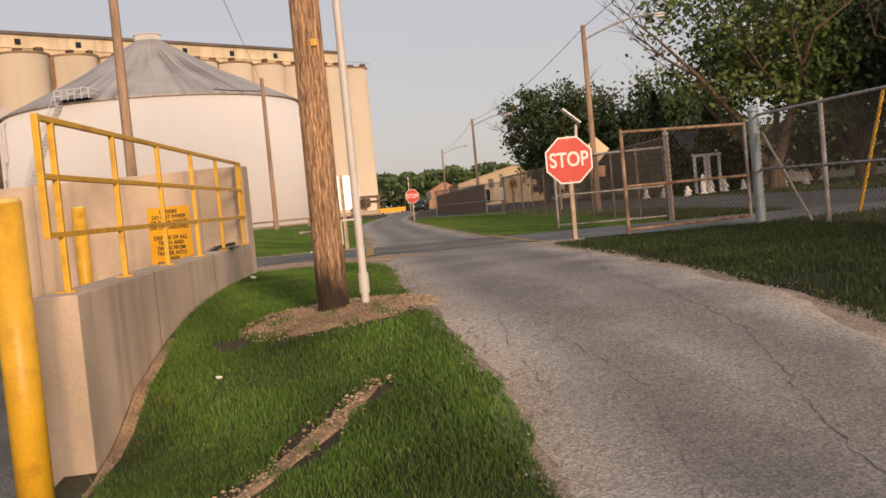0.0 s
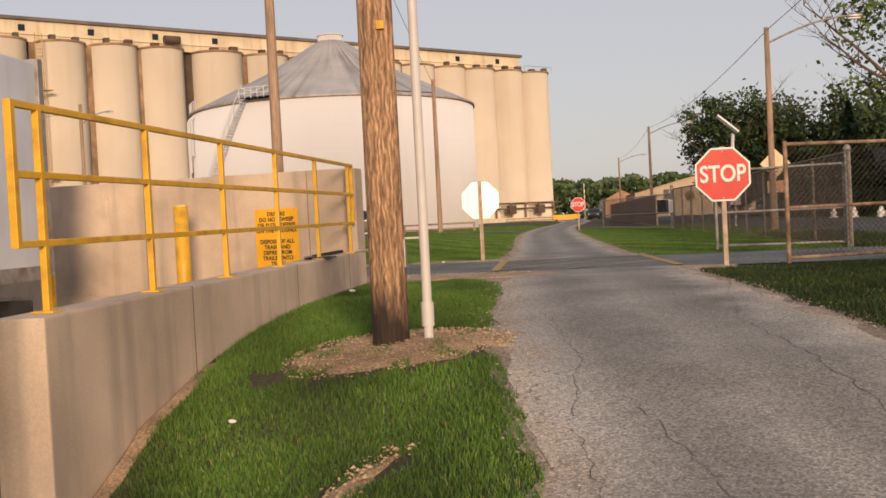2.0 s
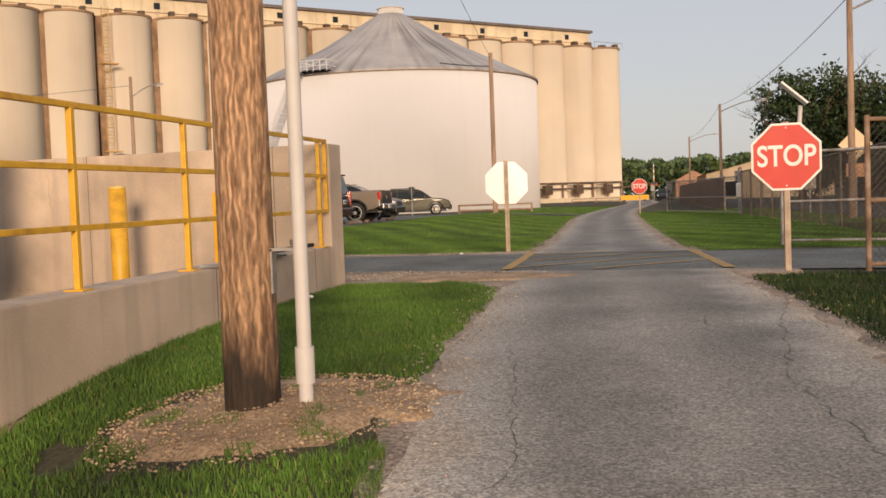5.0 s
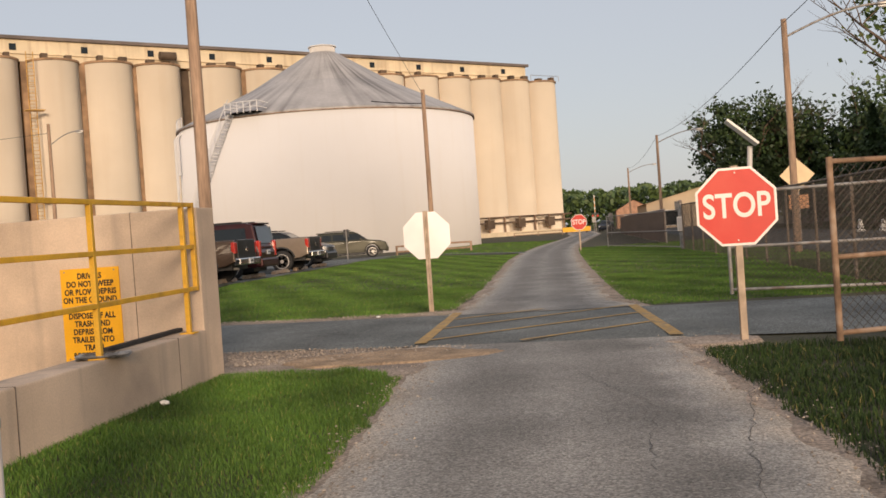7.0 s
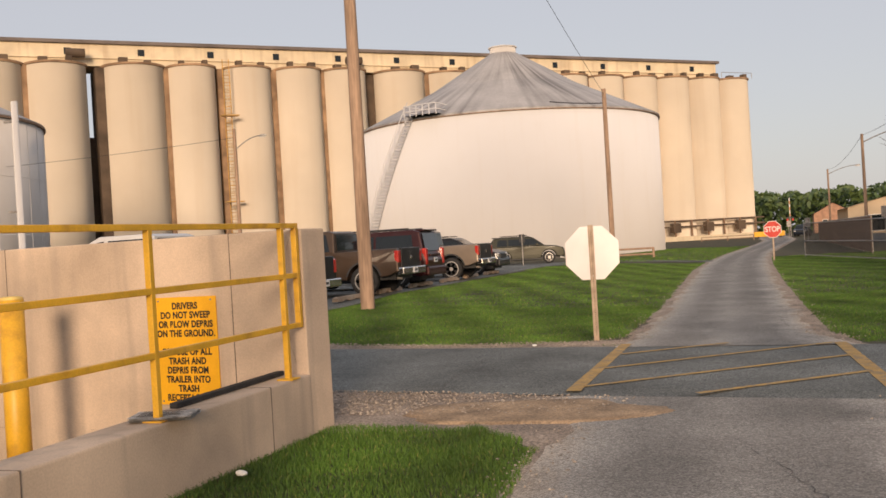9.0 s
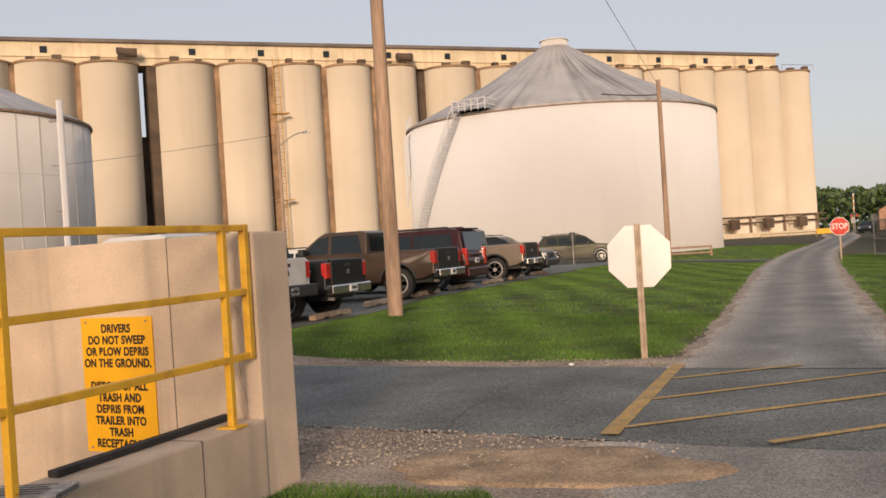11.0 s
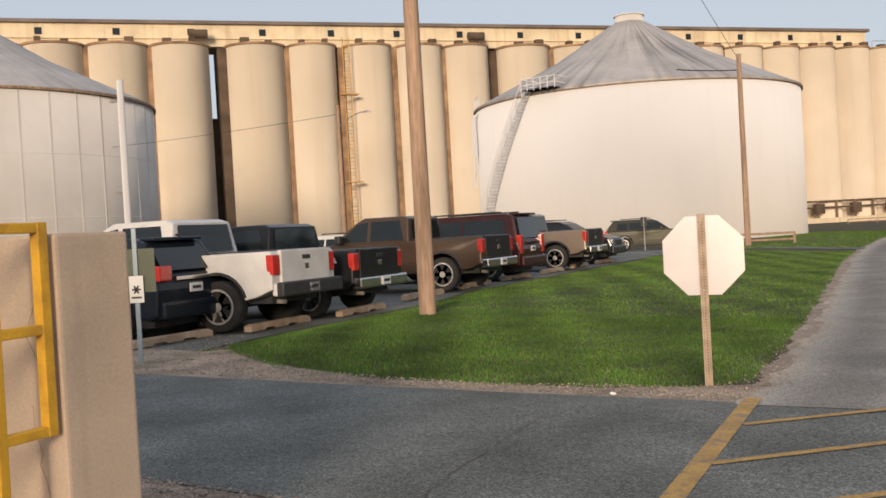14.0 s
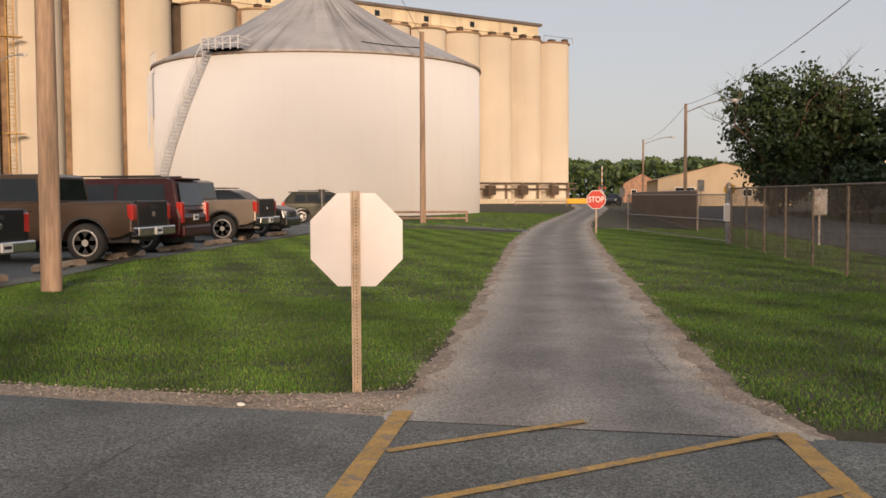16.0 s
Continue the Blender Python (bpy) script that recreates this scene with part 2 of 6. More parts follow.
def worn_lane():
    """Lane asphalt: polished darker wheel tracks, paler loose aggregate in the middle and at the edges."""
    m = material("asphalt_lane", (0.345, 0.322, 0.292), 0.92, vary=0.12, scale=0.8, fine=0.5, fine_scale=75, bump=1.0, bump_scale=75)
    N, L = m.node_tree.nodes, m.node_tree.links
    b = N["Principled BSDF"]
    src = b.inputs["Base Color"].links[0].from_socket
    uv = N.new("ShaderNodeUVMap")
    uv.uv_map = "across"
    sep = N.new("ShaderNodeSeparateXYZ")
    L.new(uv.outputs[0], sep.inputs[0])
    nz = N.new("ShaderNodeTexNoise")
    nz.inputs["Scale"].default_value, nz.inputs["Detail"].default_value = 1.6, 6
    g = N.new("ShaderNodeNewGeometry")
    L.new(g.outputs["Position"], nz.inputs["Vector"])
    ad = N.new("ShaderNodeMath")
    ad.operation = "MULTIPLY_ADD"
    ad.inputs[1].default_value, ad.inputs[2].default_value = 0.22, -0.11
    L.new(nz.outputs["Fac"], ad.inputs[0])
    sm = N.new("ShaderNodeMath")
    L.new(sep.outputs[0], sm.inputs[0])
    L.new(ad.outputs[0], sm.inputs[1])
    r = N.new("ShaderNodeValToRGB")
    e = r.color_ramp.elements
    e[0].position, e[0].color = 0.0, (1.8, 1.62, 1.42, 1)
    e[1].position, e[1].color = 1.0, (1.8, 1.62, 1.42, 1)
    for p, c in ((0.12, 1.38), (0.25, 0.88), (0.36, 0.88), (0.5, 1.14), (0.64, 0.88), (0.76, 0.86), (0.88, 1.36)):
        k = e.new(p)
        k.color = (c, c * 0.99, c * 0.97, 1)
    L.new(sm.outputs[0], r.inputs[0])
    mx = N.new("ShaderNodeMix")
    mx.data_type, mx.blend_type = "RGBA", "MULTIPLY"
    mx.inputs[0].default_value = 1.0
    L.new(src, mx.inputs[6])
    L.new(r.outputs[0], mx.inputs[7])
    # pale stones showing in the binder
    vo = N.new("ShaderNodeTexVoronoi")
    vo.inputs["Scale"].default_value = 62
    L.new(g.outputs["Position"], vo.inputs["Vector"])
    mr = N.new("ShaderNodeMapRange")
    mr.inputs[1].default_value, mr.inputs[2].default_value, mr.inputs[3].default_value, mr.inputs[4].default_value = 0.0, 1.0, 0.72, 1.35
    sc = N.new("ShaderNodeSeparateColor")
    L.new(vo.outputs["Color"], sc.inputs[0])
    L.new(sc.outputs[0], mr.inputs[0])
    vm = N.new("ShaderNodeVectorMath")
    vm.operation = "SCALE"
    L.new(mx.outputs[2], vm.inputs[0])
    L.new(mr.outputs[0], vm.inputs[3])
    L.new(vm.outputs[0], b.inputs["Base Color"])
    return m


M["asphalt_lane"] = worn_lane()
M["gravel"] = material("gravel", (0.50, 0.39, 0.30), 0.95, vary=0.2, scale=1.5, fine=0.6, fine_scale=40, bump=1.0, bump_scale=45)
M["yellow_line"] = material("yellow_line", (0.56, 0.34, 0.10), 0.8, vary=0.1, scale=4, fine=0.3, fine_scale=50, stain=(0.2, 0.17, 0.14), stain_amount=0.75, stain_scale=12)
M["concrete"] = material("concrete", (0.63, 0.485, 0.36), 0.85, vary=0.13, scale=0.9, fine=0.12, fine_scale=70, streak=0.6, stain=(0.27, 0.22, 0.18), stain_amount=0.3, stain_scale=1.3, bump=0.12, bump_scale=60)
M["tank_white"] = material("tank_white", (0.63, 0.625, 0.64), 0.85, matt=1.0, spec=0.2, vary=0.012, scale=0.12, streak=0.10, stain=(0.52, 0.45, 0.38), stain_amount=0.025, stain_scale=0.7)
M["tank_grey"] = material("tank_grey", (0.60, 0.58, 0.565), 0.75, matt=1.0, spec=0.3, vary=0.04, scale=0.25, streak=0.2, stain=(0.5, 0.43, 0.36), stain_amount=0.15, stain_scale=0.2)


def streaked_roof():
    """Grey sheet roof with dark weather streaks running down from the peak."""
    m = material("tank_roof", (0.47, 0.445, 0.43), 0.6, vary=0.07, scale=0.35, fine=0.1, fine_scale=4)
    N, L = m.node_tree.nodes, m.node_tree.links
    b = N["Principled BSDF"]
    src = b.inputs["Base Color"].links[0].from_socket
    sp = N.new("ShaderNodeSeparateXYZ")
    L.new(N.new("ShaderNodeTexCoord").outputs["Object"], sp.inputs[0])

    def calc(op, a, c=None):
        n = N.new("ShaderNodeMath")
        n.operation, n.use_clamp = op, False
        for v, i in ((a, 0), (c, 1)):
            if isinstance(v, (int, float)):
                n.inputs[i].default_value = v
            elif v is not None:
                L.new(v, n.inputs[i])
        return n.outputs[0]

    around = calc("ARCTAN2", sp.outputs[1], sp.outputs[0])
    slope = calc("MULTIPLY", sp.outputs[2], 0.16)

    def cloud(scale, k, detail):
        v = N.new("ShaderNodeCombineXYZ")
        L.new(calc("MULTIPLY", around, k), v.inputs[0])
        L.new(slope, v.inputs[1])
        n = N.new("ShaderNodeTexNoise")
        n.inputs["Scale"].default_value, n.inputs["Detail"].default_value = scale, detail
        L.new(v.outputs[0], n.inputs["Vector"])
        return n.outputs["Fac"]

    def step(v, a, c):
        r = N.new("ShaderNodeMapRange")
        r.inputs[1].default_value, r.inputs[2].default_value = a, c
        L.new(v, r.inputs[0])
        return r.outputs[0]

    amount = calc("MULTIPLY", step(cloud(1.0, 16.0, 6.0), 0.40, 0.66), step(cloud(1.0, 1.3, 3.0), 0.36, 0.62))
    mx = N.new("ShaderNodeMix")
    mx.data_type = "RGBA"
    L.new(calc("MULTIPLY", amount, 0.85), mx.inputs[0])
    L.new(src, mx.inputs[6])
    mx.inputs[7].default_value = (0.11, 0.10, 0.095, 1)
    L.new(mx.outputs[2], b.inputs["Base Color"])
    return m


M["tank_roof"] = streaked_roof()
M["silo"] = material("silo", (0.84, 0.755, 0.65), 0.9, matt=1.0, spec=0.2, vary=0.03, scale=0.1, streak=0.18, stain=(0.5, 0.34, 0.18), stain_amount=0.06, stain_scale=0.12, bump=0.1, bump_scale=4)
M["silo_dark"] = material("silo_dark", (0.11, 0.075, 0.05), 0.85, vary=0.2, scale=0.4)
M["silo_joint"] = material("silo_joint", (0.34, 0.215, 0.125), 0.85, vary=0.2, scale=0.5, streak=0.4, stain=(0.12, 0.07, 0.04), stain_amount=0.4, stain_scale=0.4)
M["gallery"] = material("gallery", (0.72, 0.60, 0.42), 0.8, vary=0.07, scale=0.3, streak=0.4, stain=(0.35, 0.22, 0.12), stain_amount=0.2, stain_scale=0.4)
M["gallery_roof"] = material("gallery_roof", (0.16, 0.13, 0.115), 0.7, vary=0.15, scale=0.3)
M["yellow_paint"] = material("yellow_paint", (0.80, 0.44, 0.03), 0.45, vary=0.06, scale=4, fine=0.1, fine_scale=60, stain=(0.25, 0.10, 0.03), stain_amount=0.35, stain_scale=5)
M["wood_pole"] = material("wood_pole", (0.57, 0.34, 0.19), 0.85, vary=0.16, scale=5, fine=0.5, fine_scale=60, stretch=(1, 1, 0.16), bump=1.0, bump_scale=55, stain=(0.17, 0.085, 0.042), stain_amount=0.85, stain_scale=24)

def creosote():
    """Blackened foot of the pole, with a ragged upper edge."""
    m = M["wood_pole"]
    N, L = m.node_tree.nodes, m.node_tree.links
    b = N["Principled BSDF"]
    src = b.inputs["Base Color"].links[0].from_socket
    co = N.new("ShaderNodeTexCoord")
    sp = N.new("ShaderNodeSeparateXYZ")
    L.new(co.outputs["Object"], sp.inputs[0])
    nz = N.new("ShaderNodeTexNoise")
    nz.inputs["Scale"].default_value, nz.inputs["Detail"].default_value = 9, 5
    mp = N.new("ShaderNodeMapping")
    mp.inputs["Scale"].default_value = (1, 1, 0.15)
    L.new(co.outputs["Object"], mp.inputs[0])
    L.new(mp.outputs[0], nz.inputs["Vector"])
    ad = N.new("ShaderNodeMath")
    ad.operation = "MULTIPLY_ADD"
    ad.inputs[1].default_value = 0.9
    L.new(nz.outputs["Fac"], ad.inputs[0])
    L.new(sp.outputs[2], ad.inputs[2])
    mr = N.new("ShaderNodeMapRange")
    mr.inputs[1].default_value, mr.inputs[2].default_value, mr.inputs[3].default_value, mr.inputs[4].default_value = 0.66, 1.08, 0.95, 0.0
    L.new(ad.outputs[0], mr.inputs[0])
    # curled growth rings showing in the face of the wood
    m2 = N.new("ShaderNodeMapping")
    m2.inputs["Scale"].default_value = (1, 1, 0.45)
    L.new(co.outputs["Object"], m2.inputs[0])
    wv = N.new("ShaderNodeTexWave")
    wv.inputs["Scale"].default_value, wv.inputs["Distortion"].default_value = 9.0, 9.0
    wv.inputs["Detail"].default_value, wv.inputs["Detail Scale"].default_value = 3.0, 1.6
    L.new(m2.outputs[0], wv.inputs["Vector"])
    ring = N.new("ShaderNodeMapRange")
    ring.inputs[3].default_value, ring.inputs[4].default_value = 0.62, 1.22
    L.new(wv.outputs["Fac"], ring.inputs[0])
    vs = N.new("ShaderNodeVectorMath")
    vs.operation = "SCALE"
    L.new(src, vs.inputs[0])
    L.new(ring.outputs[0], vs.inputs[3])
    mx = N.new("ShaderNodeMix")
    mx.data_type = "RGBA"
    L.new(mr.outputs[0], mx.inputs[0])
    L.new(vs.outputs[0], mx.inputs[6])
    mx.inputs[7].default_value = (0.016, 0.011, 0.008, 1)
    L.new(mx.outputs[2], b.inputs["Base Color"])


creosote()
M["pole_tan"] = material("pole_tan", (0.42, 0.28, 0.19), 0.85, vary=0.15, scale=5, fine=0.3, fine_scale=25, stretch=(1, 1, 0.1), bump=0.4, bump_scale=30)
M["pole_base"] = material("pole_base", (0.045, 0.028, 0.02), 0.8, vary=0.2, scale=8, fine=0.4, fine_scale=30, stretch=(1, 1, 0.2), bump=0.6, bump_scale=30)
M["white_pipe"] = material("white_pipe", (0.60, 0.57, 0.54), 0.5, vary=0.05, scale=3, stain=(0.4, 0.33, 0.28), stain_amount=0.3, stain_scale=3)
M["galv"] = material("galv", (0.48, 0.44, 0.40), 0.45, metal=0.75, vary=0.1, scale=9, fine=0.1, fine_scale=70)
M["post_tan"] = material("post_tan", (0.40, 0.31, 0.235), 0.55, metal=0.3, vary=0.12, scale=7, stain=(0.25, 0.17, 0.11), stain_amount=0.3, stain_scale=8)
M["galv_dull"] = material("galv_dull", (0.36, 0.34, 0.32), 0.6, metal=0.5, vary=0.15, scale=7, stain=(0.22, 0.12, 0.07), stain_amount=0.5, stain_scale=5)
M["wire"] = material("wire", (0.085, 0.07, 0.058), 0.6, metal=0.4, vary=0.2, scale=3)
M["fence_brown"] = material("fence_brown", (0.17, 0.125, 0.09), 0.75, vary=0.2, scale=5, stain=(0.3, 0.26, 0.22), stain_amount=0.4, stain_scale=6)
M["rust"] = material("rust", (0.30, 0.19, 0.12), 0.8, metal=0.2, vary=0.25, scale=6, stain=(0.4, 0.33, 0.27), stain_amount=0.5, stain_scale=6)
M["post_blue"] = material("post_blue", (0.28, 0.34, 0.38), 0.55, metal=0.3, vary=0.12, scale=5, stain=(0.22, 0.15, 0.1), stain_amount=0.3, stain_scale=5)
M["sign_red"] = material("sign_red", (0.62, 0.035, 0.02), 0.45, vary=0.06, scale=3, stain=(0.5, 0.12, 0.07), stain_amount=0.2, stain_scale=3)
M["sign_white"] = material("sign_white", (0.80, 0.77, 0.72), 0.45, vary=0.04, scale=3)
M["sign_back"] = material("sign_back", (0.88, 0.83, 0.84), 0.28, metal=0.6, vary=0.03, scale=2)
M["sign_yellow"] = material("sign_yellow", (0.88, 0.44, 0.012), 0.5, vary=0.05, scale=3, fine=0.05)
M["joint_dark"] = material("joint_dark", (0.13, 0.10, 0.08), 0.9, vary=0.2)
M["hairline"] = material("hairline", (0.40, 0.30, 0.22), 0.9, vary=0.1)
M["black"] = material("black", (0.02, 0.018, 0.017), 0.5, vary=0.1)
M["rubber"] = material("rubber", (0.025, 0.024, 0.024), 0.85, vary=0.2, scale=8, bump=0.2)


# ---------------------------------------------------------------- ground and paving
def ground():
    """One sheet to the horizon: fine near the walk, coarse far off."""
    def axis(lo, hi, fine0, fine1, step):
        v = [fine0 + step * i for i in range(int((fine1 - fine0) / step) + 1)]
        s, p = step, v[-1]
        while p < hi:
            s *= 1.5
            p += s
            v.append(min(p, hi))
        s, p, w = step, v[0], []
        while p > lo:
            s *= 1.5
            p -= s
            w.append(max(p, lo))
        return w[::-1] + v
    xs = sorted(set(axis(-1500, 1500, -9, 10, 0.35) + [-1.42, -1.48]))
    ys = sorted(set(axis(-400, 2500, -26, 6, 0.35) + [-6.51, -6.44]))
    bm = bmesh.new()
    def skew(x, y):
        k = max(-20.0, x + 1.2) if x < -1.2 else 0.0
        return y - 0.096 * k * max(0.0, 1 - abs(y + 6.47) / 60)
    g = [[bm.verts.new((x, skew(x, y), (DOCK_Z if x < -1.45 and y < -6.5 else ground_z(x, y if x > -1.45 else max(y, -6.2))) + 0.012 * noise.noise((x * 0.7, y * 0.7, 0)))) for x in xs] for y in ys]
    for j in range(len(ys) - 1):
        for i in range(len(xs) - 1):
            bm.faces.new((g[j][i], g[j][i + 1], g[j + 1][i + 1], g[j + 1][i]))
    return solo("ground", bm, M["grass_soil"], "mown green grass over level soil", "ground", kind="structure", smooth=True)


ground()
LANE_L = [(1.75, -40), (1.7, -30), (1.72, -22), (1.68, -18.5), (1.6, -16), (1.46, -15), (1.2, -13.4), (1.03, -11.3), (0.98, -9), (0.8, -6.6), (0.35, -4.9)]
LANE_R = [(5.6, -40), (5.2, -30), (4.8, -22), (4.5, -18.5), (4.2, -15.3), (3.95, -13.4), (3.72, -11.3), (3.6, -9), (3.45, -6.6), (3.6, -5.3)]
FAR_L = [(0.3, -0.9), (0.5, 0.2), (0.45, 5.2), (0.1, 14), (-0.4, 26), (-0.5, 36), (-0.3, 50), (0.8, 80), (1.5, 110), (0, 160)]
FAR_R = [(3.4, -1.2), (2.98, 0.5), (2.8, 5.2), (2.54, 14), (2.3, 26), (2.2, 36), (2.3, 50), (3.6, 80), (5.0, 110), (5, 160)]
wide = lambda line, d: [(x + d, y) for x, y in line]
solo("gravel_shoulder", sheet(wide(LANE_L, -0.12), wide(LANE_R, 0.16), 0.022, 0.16, seed=3), M["gravel"], "loose gravel along both lane edges", "gravel", kind="structure")
solo("gravel_shoulder", sheet(wide(FAR_L, -0.2), wide(FAR_R, 0.22), 0.022, 0.16, seed=4), M["gravel"], "loose gravel along both lane edges", "gravel", kind="structure")
solo("road_lane", sheet(LANE_L, LANE_R, 0.03, 0.10, seed=1, cols=14), M["asphalt_lane"], "worn narrow grey asphalt lane with cracks", "road", kind="structure")
solo("road_lane", sheet(FAR_L, FAR_R, 0.03, 0.10, seed=2, cols=14), M["asphalt_lane"], "worn narrow grey asphalt lane running on past the crossing", "road", kind="structure")
solo("road_crossing", sheet([(-60, 6.5), (-20, 1.75), (-8, 0.25), (0, -0.7), (3.3, -1.1), (8, -1.7), (13, -2.3)], [(-60, 2.6), (-20, -1.9), (-8, -3.5), (0, -4.75), (3.3, -5.25), (8, -6.0), (13, -6.8)], 0.038, 0.03, seed=5, cols=10), M["asphalt"], "dark asphalt cross road with a long crack", "road", kind="structure")
solo("gravel_verge", sheet([(-14, -2.6), (-6, -3.6), (-1.5, -4.3), (0, -4.6), (1.3, -4.8)], [(-14, -5.6), (-6, -6.2), (-1.5, -6.6), (0, -6.5), (1.3, -7.6)], 0.02, 0.15, seed=6), M["gravel"], "brown gravel and dirt beside the cross road", "gravel", kind="structure")
solo("gravel_verge", sheet([(-9.5, 2.8), (-7.6, 2.3), (-6.2, 1.2), (-4, 0.25), (-1, -0.02), (0.5, 0.35)], [(-9.5, 0.3), (-7.6, 0.05), (-6.2, -0.1), (-4, -0.4), (-1, -0.8), (0.5, -0.95)], 0.018, 0.08, seed=7), M["gravel"], "grey gravel strip along the cross road", "gravel", kind="structure")
solo("parking_lot", sheet([(-8.1, 2.0), (-7.95, 10), (-8.1, 20), (-8.5, 34), (-7.0, 43), (-0.4, 38)], [(-60, 6.6), (-60, 20), (-60, 30), (-60, 42), (-40, 62), (-0.4, 36)], 0.026, 0.06, seed=8, step=1.0), M["asphalt"], "grey asphalt parking lot", "parking lot", kind="structure")
solo("road_street", sheet([(9.6, -80), (9.6, 0), (9.8, 60), (10, 160)], [(16.6, -80), (16.6, 0), (16.8, 60), (17, 160)], 0.03, 0.04, seed=9, step=1.0), M["asphalt_tree_shade"], "grey asphalt street beyond the fence", "road", kind="structure")
solo("dock_floor", boxed(-14, -60, DOCK_Z - 0.2, -1.6, -6.35, DOCK_Z + 0.02), M["asphalt"], "worn dock yard paving", "pavement", kind="structure")


# ---------------------------------------------------------------- dock walls
DOCK_FALL = 0.0065   # the wall top drops this much a metre towards the yard


def dock():
    bm = boxed(-1.53, -15.35, -1.2, -1.2, -6.66, 0.5, bevel=0.015)
    for v in bm.verts:
        v.co.z += DOCK_FALL * (v.co.y + 6.66) if v.co.z > 0 else 0
    wl_ = solo("wall_ledge", bm, M["concrete"], "low cast concrete dock wall with rounded top edge", "wall", kind="structure")
    for y in (-13.1, -10.0, -7.35):
        part("form_joint", boxed(-1.52, y - 0.004, -1.0, -1.197, y + 0.004, 0.502 + DOCK_FALL * (y + 6.66)), M["joint_dark"], wl_)
    turn = Matrix.Translation((-1.215, -6.66, 0)) @ Matrix.Rotation(radians(-5.5), 4, "Z")
    bm = boxed(-6.3, 0, -1.2, 0, 0.37, 1.70, bevel=0.015, m=turn)
    we_ = solo("wall_end", bm, M["concrete"], "tall stained concrete dock end wall", "wall", kind="structure")
    for x in (-4.9, -3.3, -0.72):
        part("form_joint", boxed(x - 0.003, -0.003, -1.0, x + 0.003, 0.2, 1.702, m=turn), M["joint_dark"], we_)
    rnd = random.Random(3)
    for x0, z0, k in ((-0.12, 1.62, 9), (-0.2, 1.0, 6), (-3.9, 1.5, 7)):
        bmc = bmesh.new()
        x, z = x0, z0
        for i in range(k):
            x1, z1 = x + rnd.uniform(-0.05, 0.05), z - rnd.uniform(0.04, 0.1)
            rod(bmc, turn @ Vector((x, -0.001, z)), turn @ Vector((x1, -0.001, z1)), 0.0022, sides=4)
            x, z = x1, z1
        part("hairline_crack", bmc, M["hairline"], we_)


dock()


# ---------------------------------------------------------------- tanks and grain elevator
def tank(cx, cy, r, h, apex, wall, name_label):
    t = thing("storage_tank", name_label, "tank", "storage tanks", pose(cx, cy, 0))
    part("wall", lathe([(r, -0.2), (r, h)], 96), wall, t, smooth=True)
    part("roof", lathe([(r + 0.12, h - 0.12), (r + 0.14, h + 0.02), (r * 0.5, h + (apex - h) * 0.5), (1.25, apex)], 96), M["tank_roof"], t, "weathered grey cone roof with dark stains")
    part("vent", lathe([(1.2, apex - 0.3), (1.2, apex + 0.5), (1.32, apex + 0.52), (1.32, apex + 0.6), (0.4, apex + 0.8)], 24), M["tank_grey"], t, "pale round roof vent")
    return t


TANK = tank(-20.14, 75.15, 13.6, 12.05, 18.9, M["tank_white"], "huge white cylindrical storage tank with grey cone roof")
TANK2 = tank(-60.9, 40.84, 13.6, 12.4, 19.2, M["tank_grey"], "pale grey cylindrical storage tank with ribbed panels")

U, NRM, S0 = Vector((0.723, 0.691, 0)), Vector((-0.691, 0.723, 0)), Vector((-89.6, 89.5, 0))
SILOS = [(-40.4, 3.9), (-32.6, 3.9), (-24.8, 3.9), (-17.0, 3.9), (-9.1, 3.87), (-1.2, 3.92), (6.75, 3.88), (16.85, 4.1), (24.6, 3.37), (32.6, 3.4), (40.15, 3.48), (47.35, 3.38),
         (56.7, 4.05), (64.8, 3.8), (72.4, 3.7), (79.8, 3.6), (87.2, 3.56), (94.4, 3.56), (101.5, 3.56), (108.4, 3.56), (115.3, 3.56), (122.0, 3.56)]   # place along the row, radius
SILO_R, SILO_H = 3.56, 28.9


